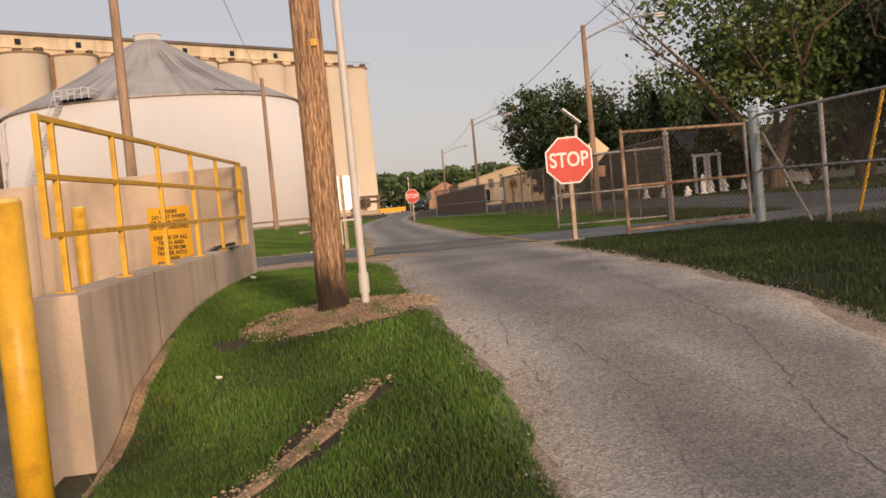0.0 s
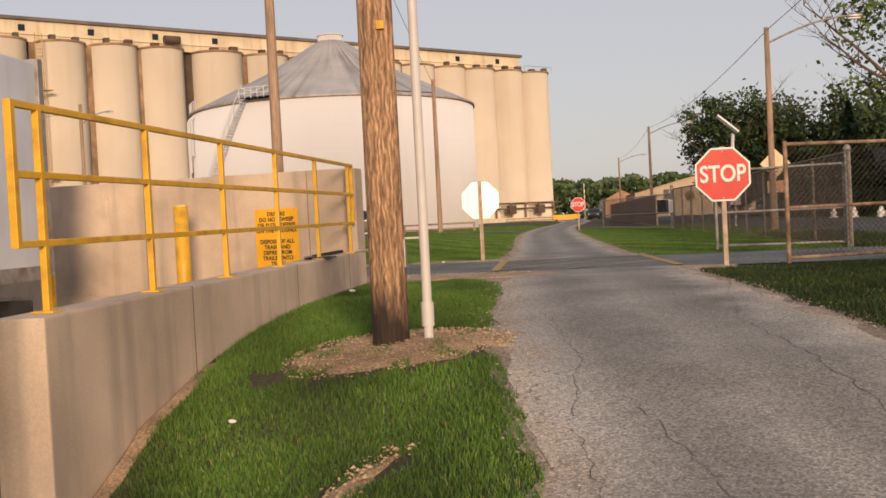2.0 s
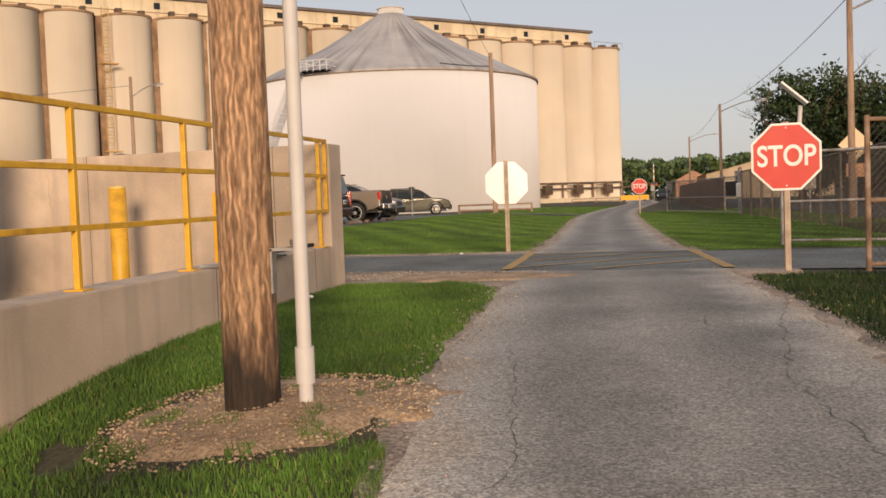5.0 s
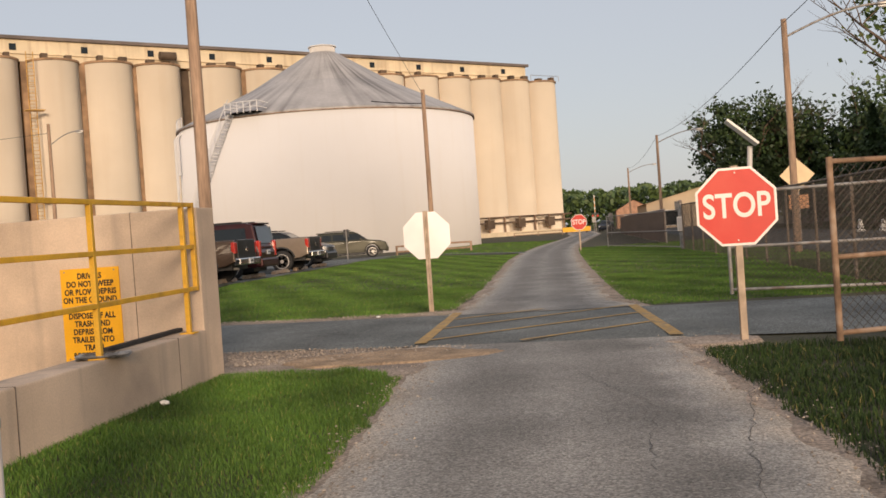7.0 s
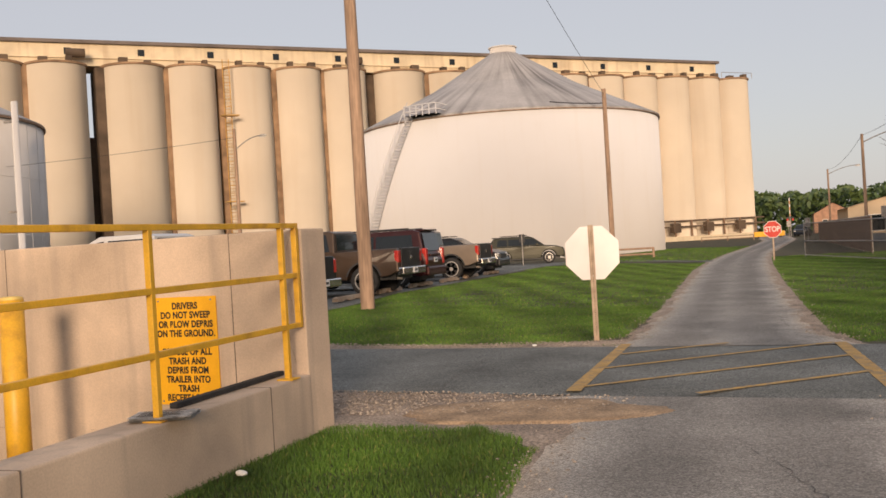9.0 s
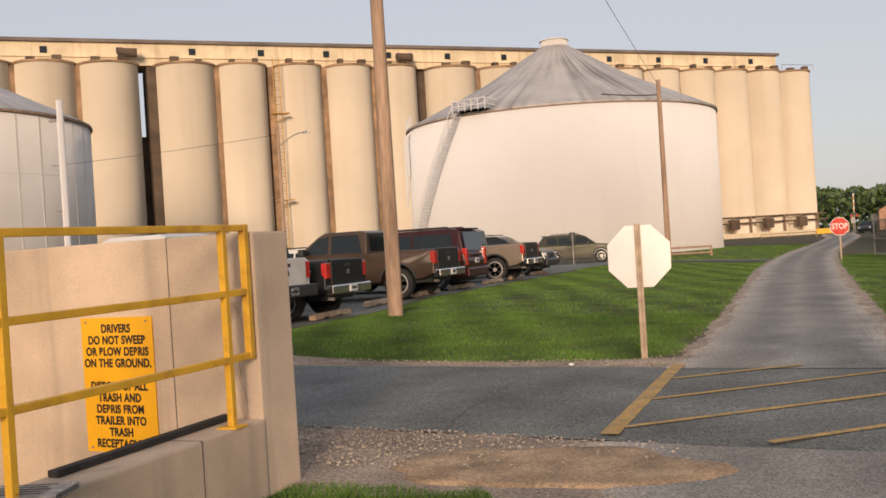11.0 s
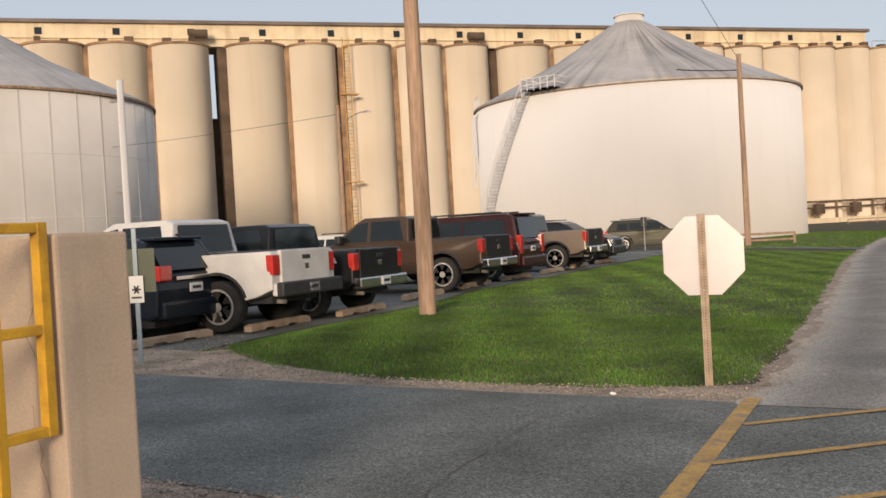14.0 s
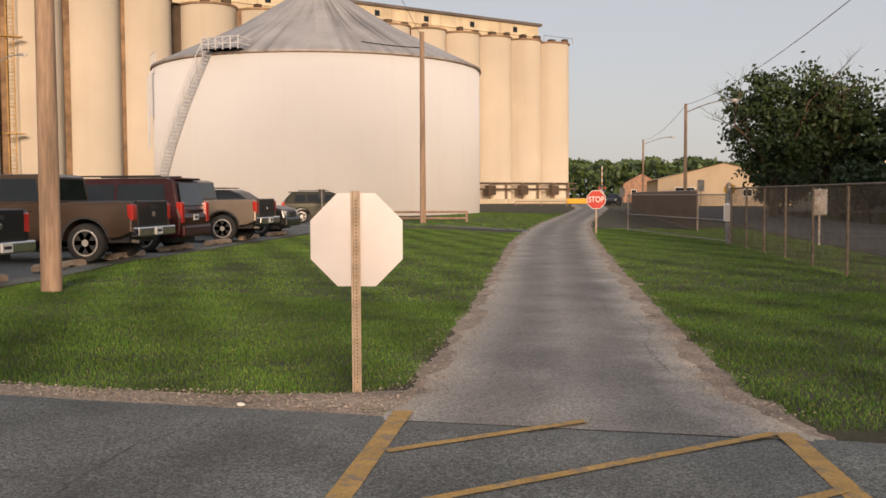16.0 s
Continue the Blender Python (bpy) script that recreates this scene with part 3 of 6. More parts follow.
def elevator():
    t = thing("grain_elevator", "long cream concrete grain elevator with round silos and a top gallery", "grain elevator")
    base = lathe([(SILO_R, -0.3), (SILO_R, SILO_H - 0.25), (SILO_R + 0.12, SILO_H - 0.25), (SILO_R + 0.12, SILO_H)], 40)
    me = make("silo", base, M["silo"], True)
    rim = make("rim", lathe([(SILO_R + 0.1, SILO_H - 0.3), (SILO_R + 0.2, SILO_H - 0.28), (SILO_R + 0.2, SILO_H + 0.02), (SILO_R - 0.3, SILO_H + 0.04)], 40), M["silo_joint"])
    for s, r in SILOS:
        for row in (0, 1):
            p = S0 + U * s + NRM * (r + row * 7.6)
            ob = new("silo", me)
            ob.parent, ob.location, ob.scale = t, p, (r / SILO_R, r / SILO_R, 1)
            if row == 0:
                ob = new("rim", rim)
                ob.parent, ob.location, ob.scale = t, p, (r / SILO_R, r / SILO_R, 1)
    ang = math.atan2(U.y, U.x)
    rot = Matrix.Translation(S0) @ Matrix.Rotation(ang, 4, "Z")
    part("gallery_wall", boxed(-42, 3.6, SILO_H, 119.5, 9.4, 31.9, m=rot), M["gallery"], t, "cream gallery along the silo tops")
    part("gallery_roof", boxed(-42.5, 3.1, 31.9, 120, 9.9, 32.35, m=rot), M["gallery_roof"], t, "dark flat gallery roof edge")
    # dark walls fill the silo gaps; the shade there is put into their colour
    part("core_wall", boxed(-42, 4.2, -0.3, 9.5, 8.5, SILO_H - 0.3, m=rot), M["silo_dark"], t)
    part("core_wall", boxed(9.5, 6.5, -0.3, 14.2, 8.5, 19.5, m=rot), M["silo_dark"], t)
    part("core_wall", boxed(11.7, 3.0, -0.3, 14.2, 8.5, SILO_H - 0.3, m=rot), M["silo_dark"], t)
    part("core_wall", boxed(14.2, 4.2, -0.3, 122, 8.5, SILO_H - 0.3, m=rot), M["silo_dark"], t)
    return t


ELEV = elevator()


# ---------------------------------------------------------------- poles and signs
def pole(x, y, h, r0, r1, mat, label, lean=(0, 0), name="utility_pole"):
    z = ground_z(x, y)
    t = thing(name, label, "pole", at=pose(x, y, z))
    part("shaft", rod(bmesh.new(), (0, 0, -0.1), (lean[0], lean[1], h), r0, r1, 20), mat, t, smooth=False)
    return t


WP = pole(0.385, -13.2, 9.0, 0.142, 0.115, M["wood_pole"], "weathered brown wooden utility pole with black base")
PIPE = pole(0.674, -13.217, 9.0, 0.036, 0.036, M["white_pipe"], "white conduit riser pipe beside the wooden pole", name="conduit_pipe")
pole(-6.0, 6.05, 9.2, 0.155, 0.12, M["pole_tan"], "tan wooden utility pole standing in grass")
pole(-6.26, 43.3, 9.85, 0.16, 0.12, M["pole_tan"], "thin wooden pole in front of the tank")


def octagon(flat):
    r = flat / 2 / math.cos(math.pi / 8)
    return [(r * math.cos(math.pi / 8 + math.pi / 4 * i), r * math.sin(math.pi / 8 + math.pi / 4 * i)) for i in range(8)]


def text_mesh(body, size, material, parent, m, bold=0.0, name="lettering", spacing=1.0):
    c = bpy.data.curves.new("lettering", "FONT")
    c.body, c.size, c.align_x, c.align_y, c.offset, c.space_character = body, size, "CENTER", "CENTER", bold, spacing
    c.extrude = 0.0008
    tmp = new("lettering", c)
    bpy.context.view_layer.update()
    me = bpy.data.meshes.new_from_object(tmp.evaluated_get(bpy.context.evaluated_depsgraph_get()))
    bpy.data.objects.remove(tmp)
    me.materials.append(material)
    ob = new(name, me)
    ob.parent, ob.matrix_basis = parent, m
    return ob


HOLE = make("punched_hole", boxed(-0.005, 0.0098, -0.005, 0.005, 0.0108, 0.005), M["black"])


def stop_sign(x, y, turn, bottom, label):
    z = ground_z(x, y)
    t = thing("stop_sign", label, "stop sign", "stop signs", pose(x, y, z, 0, 0, turn))
    c = bottom + 0.381
    plate = part("plate", prism([(a, b + c) for a, b in octagon(0.762)], 0.004), M["sign_back"], t, "bare aluminium sign plate")
    part("border", prism([(a, b + c) for a, b in octagon(0.755)], 0.002, Matrix.Translation((0, -0.004, 0))), M["sign_white"], plate, "white border")
    part("face", prism([(a, b + c) for a, b in octagon(0.715)], 0.002, Matrix.Translation((0, -0.0065, 0))), M["sign_red"], plate, "red reflective face")
    l = text_mesh("STOP", 0.335, M["sign_white"], plate, pose(0, -0.0085, c + 0.0, 90), 0.006)
    l.scale = (0.80, 1.0, 1)
    for dz in (-0.33, 0.33):
        part("bolt", rod(bmesh.new(), (0, -0.014, c + dz), (0, 0.05, c + dz), 0.009, sides=6), M["galv"], t)
    bm = bmesh.new()
    for x0, y0, x1, y1 in ((-0.028, 0.006, 0.028, 0.01), (-0.028, 0.01, -0.022, 0.036), (0.022, 0.01, 0.028, 0.036), (-0.038, 0.034, -0.022, 0.038), (0.022, 0.034, 0.038, 0.038)):
        box(bm, x0, y0, -0.1, x1, y1, c + 0.4)
    post = part("post", bm, M["post_tan"], t, "tan weathered channel post with punched holes")
    for k in range(52):
        z = 0.1 + k * (c + 0.25) / 52
        ob = new("punched_hole", HOLE)
        ob.parent, ob.location = post, (0, 0, z)
    return t


S1 = stop_sign(4.0, -5.95, -4, 0.96, "red octagonal stop sign on a steel channel post")
S2 = stop_sign(0.0, 0.12, 183, 0.89, "stop sign seen from its bare metal back in grass")
S3 = stop_sign(2.47, 33.79, -2, 1.03, "red octagonal stop sign farther along the lane")



# ---------------------------------------------------------------- dock things
def railing():
    t = thing("guard_rail", "yellow painted steel pipe guard rail on the dock wall", "railing")
    drop = lambda y: DOCK_FALL * (y + 6.66)
    line = lambda y: -1.37 + 0.014 * (y + 15.3)
    for y in (-15.0, -13.5, -11.92, -10.3, -8.69, -6.95):
        x, z = line(y), 0.5 + drop(y)
        p = part("post", boxed(x - 0.022, y - 0.022, z, x + 0.022, y + 0.022, z + 1.21, bevel=0.005), M["yellow_paint"], t)
        part("base_plate", boxed(x - 0.07, y - 0.07, z, x + 0.07, y + 0.07, z + 0.012, bevel=0.003), M["yellow_paint"], p)
    for z in (1.725, 1.32, 0.915):
        bm = boxed(-0.021, -15.31, z - 0.021, 0.021, -6.69, z + 0.021, bevel=0.006)
        for v in bm.verts:
            v.co.x += line(v.co.y)
            v.co.z += drop(v.co.y)
        part("rail", bm, M["yellow_paint"], t)
    for y in (-15.29, -6.71):
        x = line(y)
        part("end_bar", boxed(x - 0.024, y - 0.024, 0.892 + drop(y), x + 0.024, y + 0.024, 1.747 + drop(y), bevel=0.005), M["yellow_paint"], t)


railing()


def bollard(x, y, z0, z1, r, label):
    prof = [(r, 0), (r, z1 - z0 - 0.03), (r * 0.9, z1 - z0 - 0.008), (r * 0.5, z1 - z0)]
    t = thing("bollard", label, "bollard", "yellow bollards", pose(x, y, z0))
    part("sleeve", lathe(prof[:2], 28), M["yellow_paint"], t, smooth=True)
    part("cap", lathe([(r * 1.01, z1 - z0 - 0.035), *prof[2:]], 28), M["cap_pale"], t, "paler weathered cap", smooth=True)


M["cap_pale"] = material("cap_pale", (0.78, 0.55, 0.16), 0.6, vary=0.1, scale=9)
bollard(-1.065, -16.85, ground_z(-1.065, -16.85) - 0.05, 1.07, 0.096, "thick yellow steel bollard at the dock entrance")
bollard(-3.52, -7.4, DOCK_Z, 1.284, 0.10, "yellow steel bollard with chipped rusty paint by the wall")
bollard(-5.52, -7.4, DOCK_Z, 1.234, 0.10, "yellow steel bollard beside the parked trailer")


def warning_sign():
    turn = Matrix.Translation((-1.215, -6.66, 0)) @ Matrix.Rotation(radians(-5.5), 4, "Z") @ Matrix.Translation((-1.21, -0.012, 0.71))
    t = thing("warning_sign", "yellow warning sign with black lettering on the concrete wall", "sign", at=turn)
    part("plate", boxed(-0.33, -0.004, -0.47, 0.33, 0.006, 0.47, bevel=0.002), M["sign_yellow"], t)
    rows = [("DRIVERS", 0.395), ("DO NOT SWEEP", 0.315), ("OR BLOW DEBRIS", 0.235), ("ON THE GROUND.", 0.155),
            ("DISPOSE OF ALL", -0.005), ("TRASH AND", -0.085), ("DEBRIS FROM", -0.165), ("TRAILER INTO", -0.245), ("TRASH", -0.325), ("RECEPTACLES.", -0.405)]
    for words, z in rows:
        ob = text_mesh(words, 0.080, M["black"], t, pose(0, -0.0065, z - 0.005, 90), 0.0031, spacing=1.06)
        ob.scale = (0.86, 1, 1)
    for a in (-0.28, 0.28):
        for b in (-0.44, 0.44):
            part("bolt", rod(bmesh.new(), (a, -0.012, b), (a, 0, b), 0.008, sides=6), M["galv_dull"], t)


warning_sign()


def ledge_litter():
    bm = boxed(-1.49, -8.25, 0.501, -1.42, -6.7, 0.54, bevel=0.01)
    for v in bm.verts:
        v.co.z += DOCK_FALL * (v.co.y + 6.66)
    solo("rubber_strip", bm, M["rubber"], "dark worn rubber bumper strip lying on the wall", "bumper")
    t = thing("newspaper", "folded grey printed paper lying on the wall top", "paper", at=pose(-1.29, -8.6, 0.489, 0, 0, 20))
    for k in range(4):
        bm = bmesh.new()
        n = 8
        g = [[bm.verts.new((-0.2 + 0.4 * i / n, -0.15 + 0.3 * j / n, 0.004 + 0.006 * k + 0.03 * abs(i / n - 0.5) ** 1.5 * (k + 1) * 0.25 + 0.008 * noise.noise((i * 0.6, j * 0.6, k)))) for i in range(n + 1)] for j in range(n + 1)]
        for j in range(n):
            for i in range(n):
                bm.faces.new((g[j][i], g[j][i + 1], g[j + 1][i + 1], g[j + 1][i]))
        bmesh.ops.solidify(bm, geom=bm.faces[:], thickness=0.003)
        part("page", bm, M["paper"], t)
    for i in range(5):
        part("print_bar", boxed(-0.15, -0.1 + i * 0.045, 0.036, 0.12 - 0.03 * (i % 2), -0.085 + i * 0.045, 0.0375), M["black"], t)


M["paper"] = material("paper", (0.74, 0.72, 0.69), 0.8, vary=0.15, scale=12, fine=0.3, fine_scale=70)
ledge_litter()


def trailer():
    """A box trailer parked against the dock."""
    white = material("trailer_white", (0.66, 0.68, 0.72), 0.4, vary=0.05, scale=1.0, streak=0.2, stain=(0.35, 0.3, 0.26), stain_amount=0.15)
    t = thing("semi_trailer", "white box semi trailer parked in the dock", "trailer", at=pose(-4.85, -8.55, DOCK_Z))
    part("box_body", boxed(-2.5, -12.5, 1.38, -0.02, -0.04, 4.0, bevel=0.02), white, t)
    part("rear_frame", boxed(-2.55, -0.06, 1.28, 0.03, 0.06, 4.05, bevel=0.01), M["galv_dull"], t, "grey steel rear door frame")
    for a, b in ((-2.42, -1.28), (-1.24, -0.1)):
        d = part("rear_door", boxed(a, 0.05, 1.42, b, 0.085, 3.92, bevel=0.008), white, t)
        for k in (0.3, 0.8):
            part("lock_rod", rod(bmesh.new(), (a + k, 0.1, 1.45), (a + k, 0.1, 3.9), 0.015), M["galv"], d)
    part("side_rail", boxed(-0.03, -12.5, 1.24, 0.03, -0.06, 1.42, bevel=0.006), M["galv_dull"], t, "grey lower side rail")
    part("chassis", boxed(-1.9, -12.3, 1.0, -0.6, -0.2, 1.28), M["black"], t)
    part("underride_bar", boxed(-2.4, -0.12, 0.5, -0.1, -0.02, 0.62, bevel=0.01), M["black"], t)
    for y in (-1.6, -2.9):
        for x in (-2.2, -0.32):
            w = part("wheel", rod(bmesh.new(), (x - 0.15, y, 0.5), (x + 0.15, y, 0.5), 0.5, sides=28), M["rubber"], t)
            part("hub", rod(bmesh.new(), (x - 0.16, y, 0.5), (x + 0.165, y, 0.5), 0.22, sides=16), M["galv_dull"], w)
    for y in (-0.4, -4.4):
        part("mud_flap", boxed(-0.7, y, 0.35, -0.05, y + 0.02, 1.0), M["rubber"], t)


trailer()


# ---------------------------------------------------------------- fittings on poles
def pole_fittings():
    part("tag", boxed(0.03, -0.152, 2.35, 0.09, -0.14, 2.41), M["yellow_paint"], WP, "small yellow tag")
    part("bolt", rod(bmesh.new(), (-0.24, -0.02, 0.72), (-0.13, -0.02, 0.72), 0.012, sides=8), M["galv_dull"], WP, "projecting steel bolt")
    br = part("bracket", boxed(0.13, -0.03, 0.58, 0.145, 0.03, 0.8), M["galv"], WP, "galvanised stand-off bracket")
    part("bracket_arm", boxed(0.13, -0.03, 0.79, 0.27, 0.03, 0.805), M["galv"], br)
    part("clamp", rod(bmesh.new(), (0.275, 0, 0.815), (0.275, 0, 0.845), 0.042, sides=20), M["galv"], WP)
    cp = PIPE
    part("coupling", rod(bmesh.new(), (0, 0, 0.12), (0, 0, 0.30), 0.048, 0.048, 24), M["white_pipe"], cp, smooth=False)


pole_fittings()


def solar_unit():
    b = part("panel_post", rod(bmesh.new(), (0.15, 0.07, 1.62), (0.17, 0.07, 1.92), 0.025, sides=12), M["white_pipe"], S1, "white stub post")
    m = Matrix.Translation((0.10, 0.07, 2.06)) @ Matrix.Rotation(radians(42), 4, "Y")
    part("solar_panel", boxed(-0.19, -0.15, -0.012, 0.19, 0.15, 0.012, bevel=0.004, m=m), M["sign_white"], b, "tilted pale solar panel")


solar_unit()


# ---------------------------------------------------------------- street lamps and wires
def street_lamp(x, y, h, label, arm=2.7, r=0.12, mat="pole_tan", below=0.0):
    t = thing("street_lamp", label, "street lamp", "street lamps", pose(x, y, ground_z(x, y)))
    part("pole", rod(bmesh.new(), (0, 0, -0.1), (0, 0, h), r, r * 0.72, 16), M[mat], t)
    h -= below
    bm = tube([(arm * k / 8, 0, h - 0.55 + 0.75 * math.sin(k / 8 * math.pi / 2)) for k in range(9)], 0.035, 8)
    part("arm", bm, M["galv_dull"], t, "curved grey steel arm")
    head = part("lamp_head", lathe([(0.02, -0.10), (0.11, -0.06), (0.15, 0.02), (0.09, 0.10), (0.02, 0.12)], 20), M["galv"], t, "grey cobra lamp head", smooth=True)
    head.matrix_basis = Matrix.Translation((arm + 0.22, 0, h + 0.18)) @ Matrix.Diagonal((2.1, 0.8, 0.8, 1))
    part("lens", lathe([(0.02, -0.14), (0.10, -0.12), (0.11, -0.06)], 16), M["sign_white"], head, smooth=True)
    return t


for x, y, hh in ((8.94, 15.18, 7.0), (8.26, 55.5, 7.18), (8.3, 98.0, 7.3)):
    street_lamp(x, y, hh, "tall street lamp with a curved arm by the fence")
street_lamp(-29.9, 42.6, 9.7, "tan lamp post in front of the silos", 1.8, 0.14, below=0.8)


def wire(pts, sag, r=0.012, label="thin black overhead cable"):
    line = [Vector(pts[0])]
    for a, b in zip(pts, pts[1:]):
        a, b = Vector(a), Vector(b)
        for k in range(1, 17):
            f = k / 16
            line.append(a.lerp(b, f) - Vector((0, 0, sag * 4 * f * (1 - f))))
    bm = tube(line, r, 5)
    solo("overhead_cable", bm, M["black"], label, "cable")


wire([(8.94, -28, 8.4), (8.94, 15.18, 6.9), (8.26, 55.5, 7.1), (8.3, 98, 7.25)], 0.5)
wire([(-3.0, -60, 24.0), (-6.26, 43.3, 9.7)], 1.5, 0.012)
wire([(-6.26, 43.3, 9.2), (-9.3, 42.6, 9.5)], 0.05, 0.03)
wire([(-90, 40, 11.0), (-29.9, 42.6, 9.3)], 1.2, 0.014)


# ---------------------------------------------------------------- fences
def chain_link(bm, a, b, z0, z1, pitch, r):
    """Two sets of slanting wires between two posts."""
    a, b = Vector(a), Vector(b)
    n = (b - a).length
    u = (b - a) / n
    h = z1 - z0
    for sgn in (1, -1):
        k = -h
        while k < n + h:
            s0, s1 = (k, k + h) if sgn > 0 else (k + h, k)
            za, zb = z0, z1
            lo, hi = (s0, s1), (za, zb)
            f0, f1 = 0.0, 1.0
            for edge, side in ((0.0, 1), (n, -1)):
                d0, d1 = (s0 - edge) * side, (s1 - edge) * side
                if d0 < 0 and d1 < 0:
                    f0, f1 = 1, 0
                elif d0 < 0:
                    f0 = max(f0, d0 / (d0 - d1))
                elif d1 < 0:
                    f1 = min(f1, d0 / (d0 - d1))
            if f1 > f0 + 1e-3:
                p = a + u * (s0 + (s1 - s0) * f0) + Vector((0, 0, z0 + h * f0))
                q = a + u * (s0 + (s1 - s0) * f1) + Vector((0, 0, z0 + h * f1))
                rod(bm, p, q, r, sides=3, caps=False)
            k += pitch


def fence(pts, h, label, gap=2.6, pitch=0.085, r=0.0036, mat="galv_dull", post_r=0.035, mid=False, name="chain_link_fence"):
    t = thing(name, label, "fence")
    for a, b in zip(pts, pts[1:]):
        d = math.dist(a, b)
        n = max(1, round(d / gap))
        for k in range(n + (1 if b == pts[-1] else 0)):
            x, y = a[0] + (b[0] - a[0]) * k / n, a[1] + (b[1] - a[1]) * k / n
            z = ground_z(x, y)
            part("post", rod(bmesh.new(), (x, y, z - 0.1), (x, y, z + h + 0.03), post_r, sides=12), M[mat], t)
        za, zb = ground_z(*a), ground_z(*b)
        part("rail", rod(bmesh.new(), (*a, za + h), (*b, zb + h), 0.024, sides=10), M[mat], t)
        if mid:
            part("rail", rod(bmesh.new(), (*a, za + h * 0.5), (*b, zb + h * 0.5), 0.022, sides=10), M[mat], t)
        bm = bmesh.new()
        chain_link(bm, (*a, 0), (*b, 0), (za + zb) / 2 + 0.04, (za + zb) / 2 + h - 0.02, pitch, r)
        part("mesh_wire", bm, M["wire"], t, "woven wire mesh")
    return t


fence([(7.2, -5.9), (7.3, -13), (7.6, -21)], 1.80, "tall chain link fence with grey rails along the street", mid=True)
fence([(7.1, -0.9), (7.1, 10), (6.9, 18), (6.6, 25)], 1.80, "chain link fence with rusty posts beside the lawn", mid=False, mat="fence_brown", post_r=0.03)


def gate(hinge, free, h, mat, label, z=0.0):
    t = thing("chain_link_gate", label, "gate")
    hx, hy = hinge
    fx, fy = free
    part("free_stile", rod(bmesh.new(), (fx, fy, z + 0.03), (fx, fy, z + h + 0.02), 0.03, sides=12), M[mat], t)
    part("hinge_stile", rod(bmesh.new(), (hx, hy, z + 0.08), (hx, hy, z + h), 0.03, sides=12), M["galv_dull"], t)
    for zz in (h - 0.02, h * 0.47, 0.10):
        part("rail", rod(bmesh.new(), (hx, hy, z + zz), (fx, fy, z + zz), 0.024, sides=10), M[mat], t)
    bm = bmesh.new()
    chain_link(bm, (hx, hy, 0), (fx, fy, 0), z + 0.1, z + h * 0.97, 0.085, 0.0032)
    part("mesh_wire", bm, M["wire"], t, "woven wire mesh")


gate((7.0, -5.85), (4.72, -6.66), 1.66, "rust", "open chain link gate with rusty pipe frame", 0.04)
gate((7.05, -0.75), (4.75, -0.05), 1.62, "galv_dull", "open chain link gate across the cross road")
gate((6.5, 25.4), (3.9, 36.6), 1.62, "galv_dull", "open chain link gate leaf at the far lawn")


def gate_post(x, y, h, r, mat, label):
    t = thing("gate_post", label, "post", at=pose(x, y, ground_z(x, y)))
    part("shaft", rod(bmesh.new(), (0, 0, -0.1), (0, 0, h), r, sides=20), M[mat], t)
    part("cap", lathe([(r * 1.18, h - 0.02), (r * 1.18, h + 0.03), (r * 0.8, h + 0.08), (r * 0.2, h + 0.1)], 20), M[mat], t, smooth=True)
    for z in (h * 0.45, h * 0.8):
        part("band", rod(bmesh.new(), (0, 0, z), (0, 0, z + 0.05), r * 1.12, sides=20), M["galv_dull"], t)


gate_post(7.15, -5.88, 1.87, 0.085, "post_blue", "thick blue-grey painted steel gate post with a domed cap")
gate_post(7.1, -0.85, 1.85, 0.06, "galv_dull", "round steel gate post with a cap")
gate_post(6.55, 25.2, 1.9, 0.07, "galv_dull", "steel gate post carrying a pale box")
part_box = thing("control_box", "pale grey control box fixed to a gate post", "box")
part("case", boxed(6.38, 25.02, 0.75, 6.62, 25.14, 1.32, bevel=0.015), M["sign_white"], part_box)
part("lid", boxed(6.40, 25.0, 0.78, 6.60, 25.02, 1.28, bevel=0.008), M["tank_grey"], part_box)
brace = solo("brace_pole", rod(bmesh.new(), (7.2, -6.1, 1.5), (7.3, -7.6, 0.0), 0.022, sides=10), M["galv_dull"], "leaning grey brace pipe by the gate post", "brace")
guy = solo("guy_guard", rod(bmesh.new(), (8.6, -6.35, 0.0), (8.6, -7.45, 1.95), 0.028, sides=10), M["yellow_paint"], "yellow plastic guy wire guard by the street", "guard")


def slat_fence():
    """The brown slatted screen along the far side of the lawn."""
    brown = material("brown_slat", (0.17, 0.105, 0.075), 0.7, vary=0.15, scale=2, random_tint=0.2)
    t = thing("slatted_fence", "long brown slatted privacy fence", "fence")
    me = make("slat", boxed(-0.055, -0.01, 0.05, 0.055, 0.01, 1.75), brown)
    y = 36.8
    while y < 62:
        ob = new("slat", me)
        ob.parent = t
        ob.matrix_basis = pose(6.85, y, 0, 0, 0, 90)
        y += 0.13
    bm = bmesh.new()
    while y < 92:
        box(bm, 6.84, y - 0.055, 0.05, 6.86, y + 0.055, 1.75)
        y += 0.13
    tagged(part("slat_run", bm, brown, t), kind="stuff")
    for k in range(22):
        yy = 36.8 + k * 2.6
        part("post", rod(bmesh.new(), (6.9, yy, -0.1), (6.9, yy, 1.82), 0.035, sides=8), M["galv_dull"], t)
    part("rail", rod(bmesh.new(), (6.9, 36.8, 1.78), (6.9, 92, 1.78), 0.022, sides=8), M["galv_dull"], t)


slat_fence()


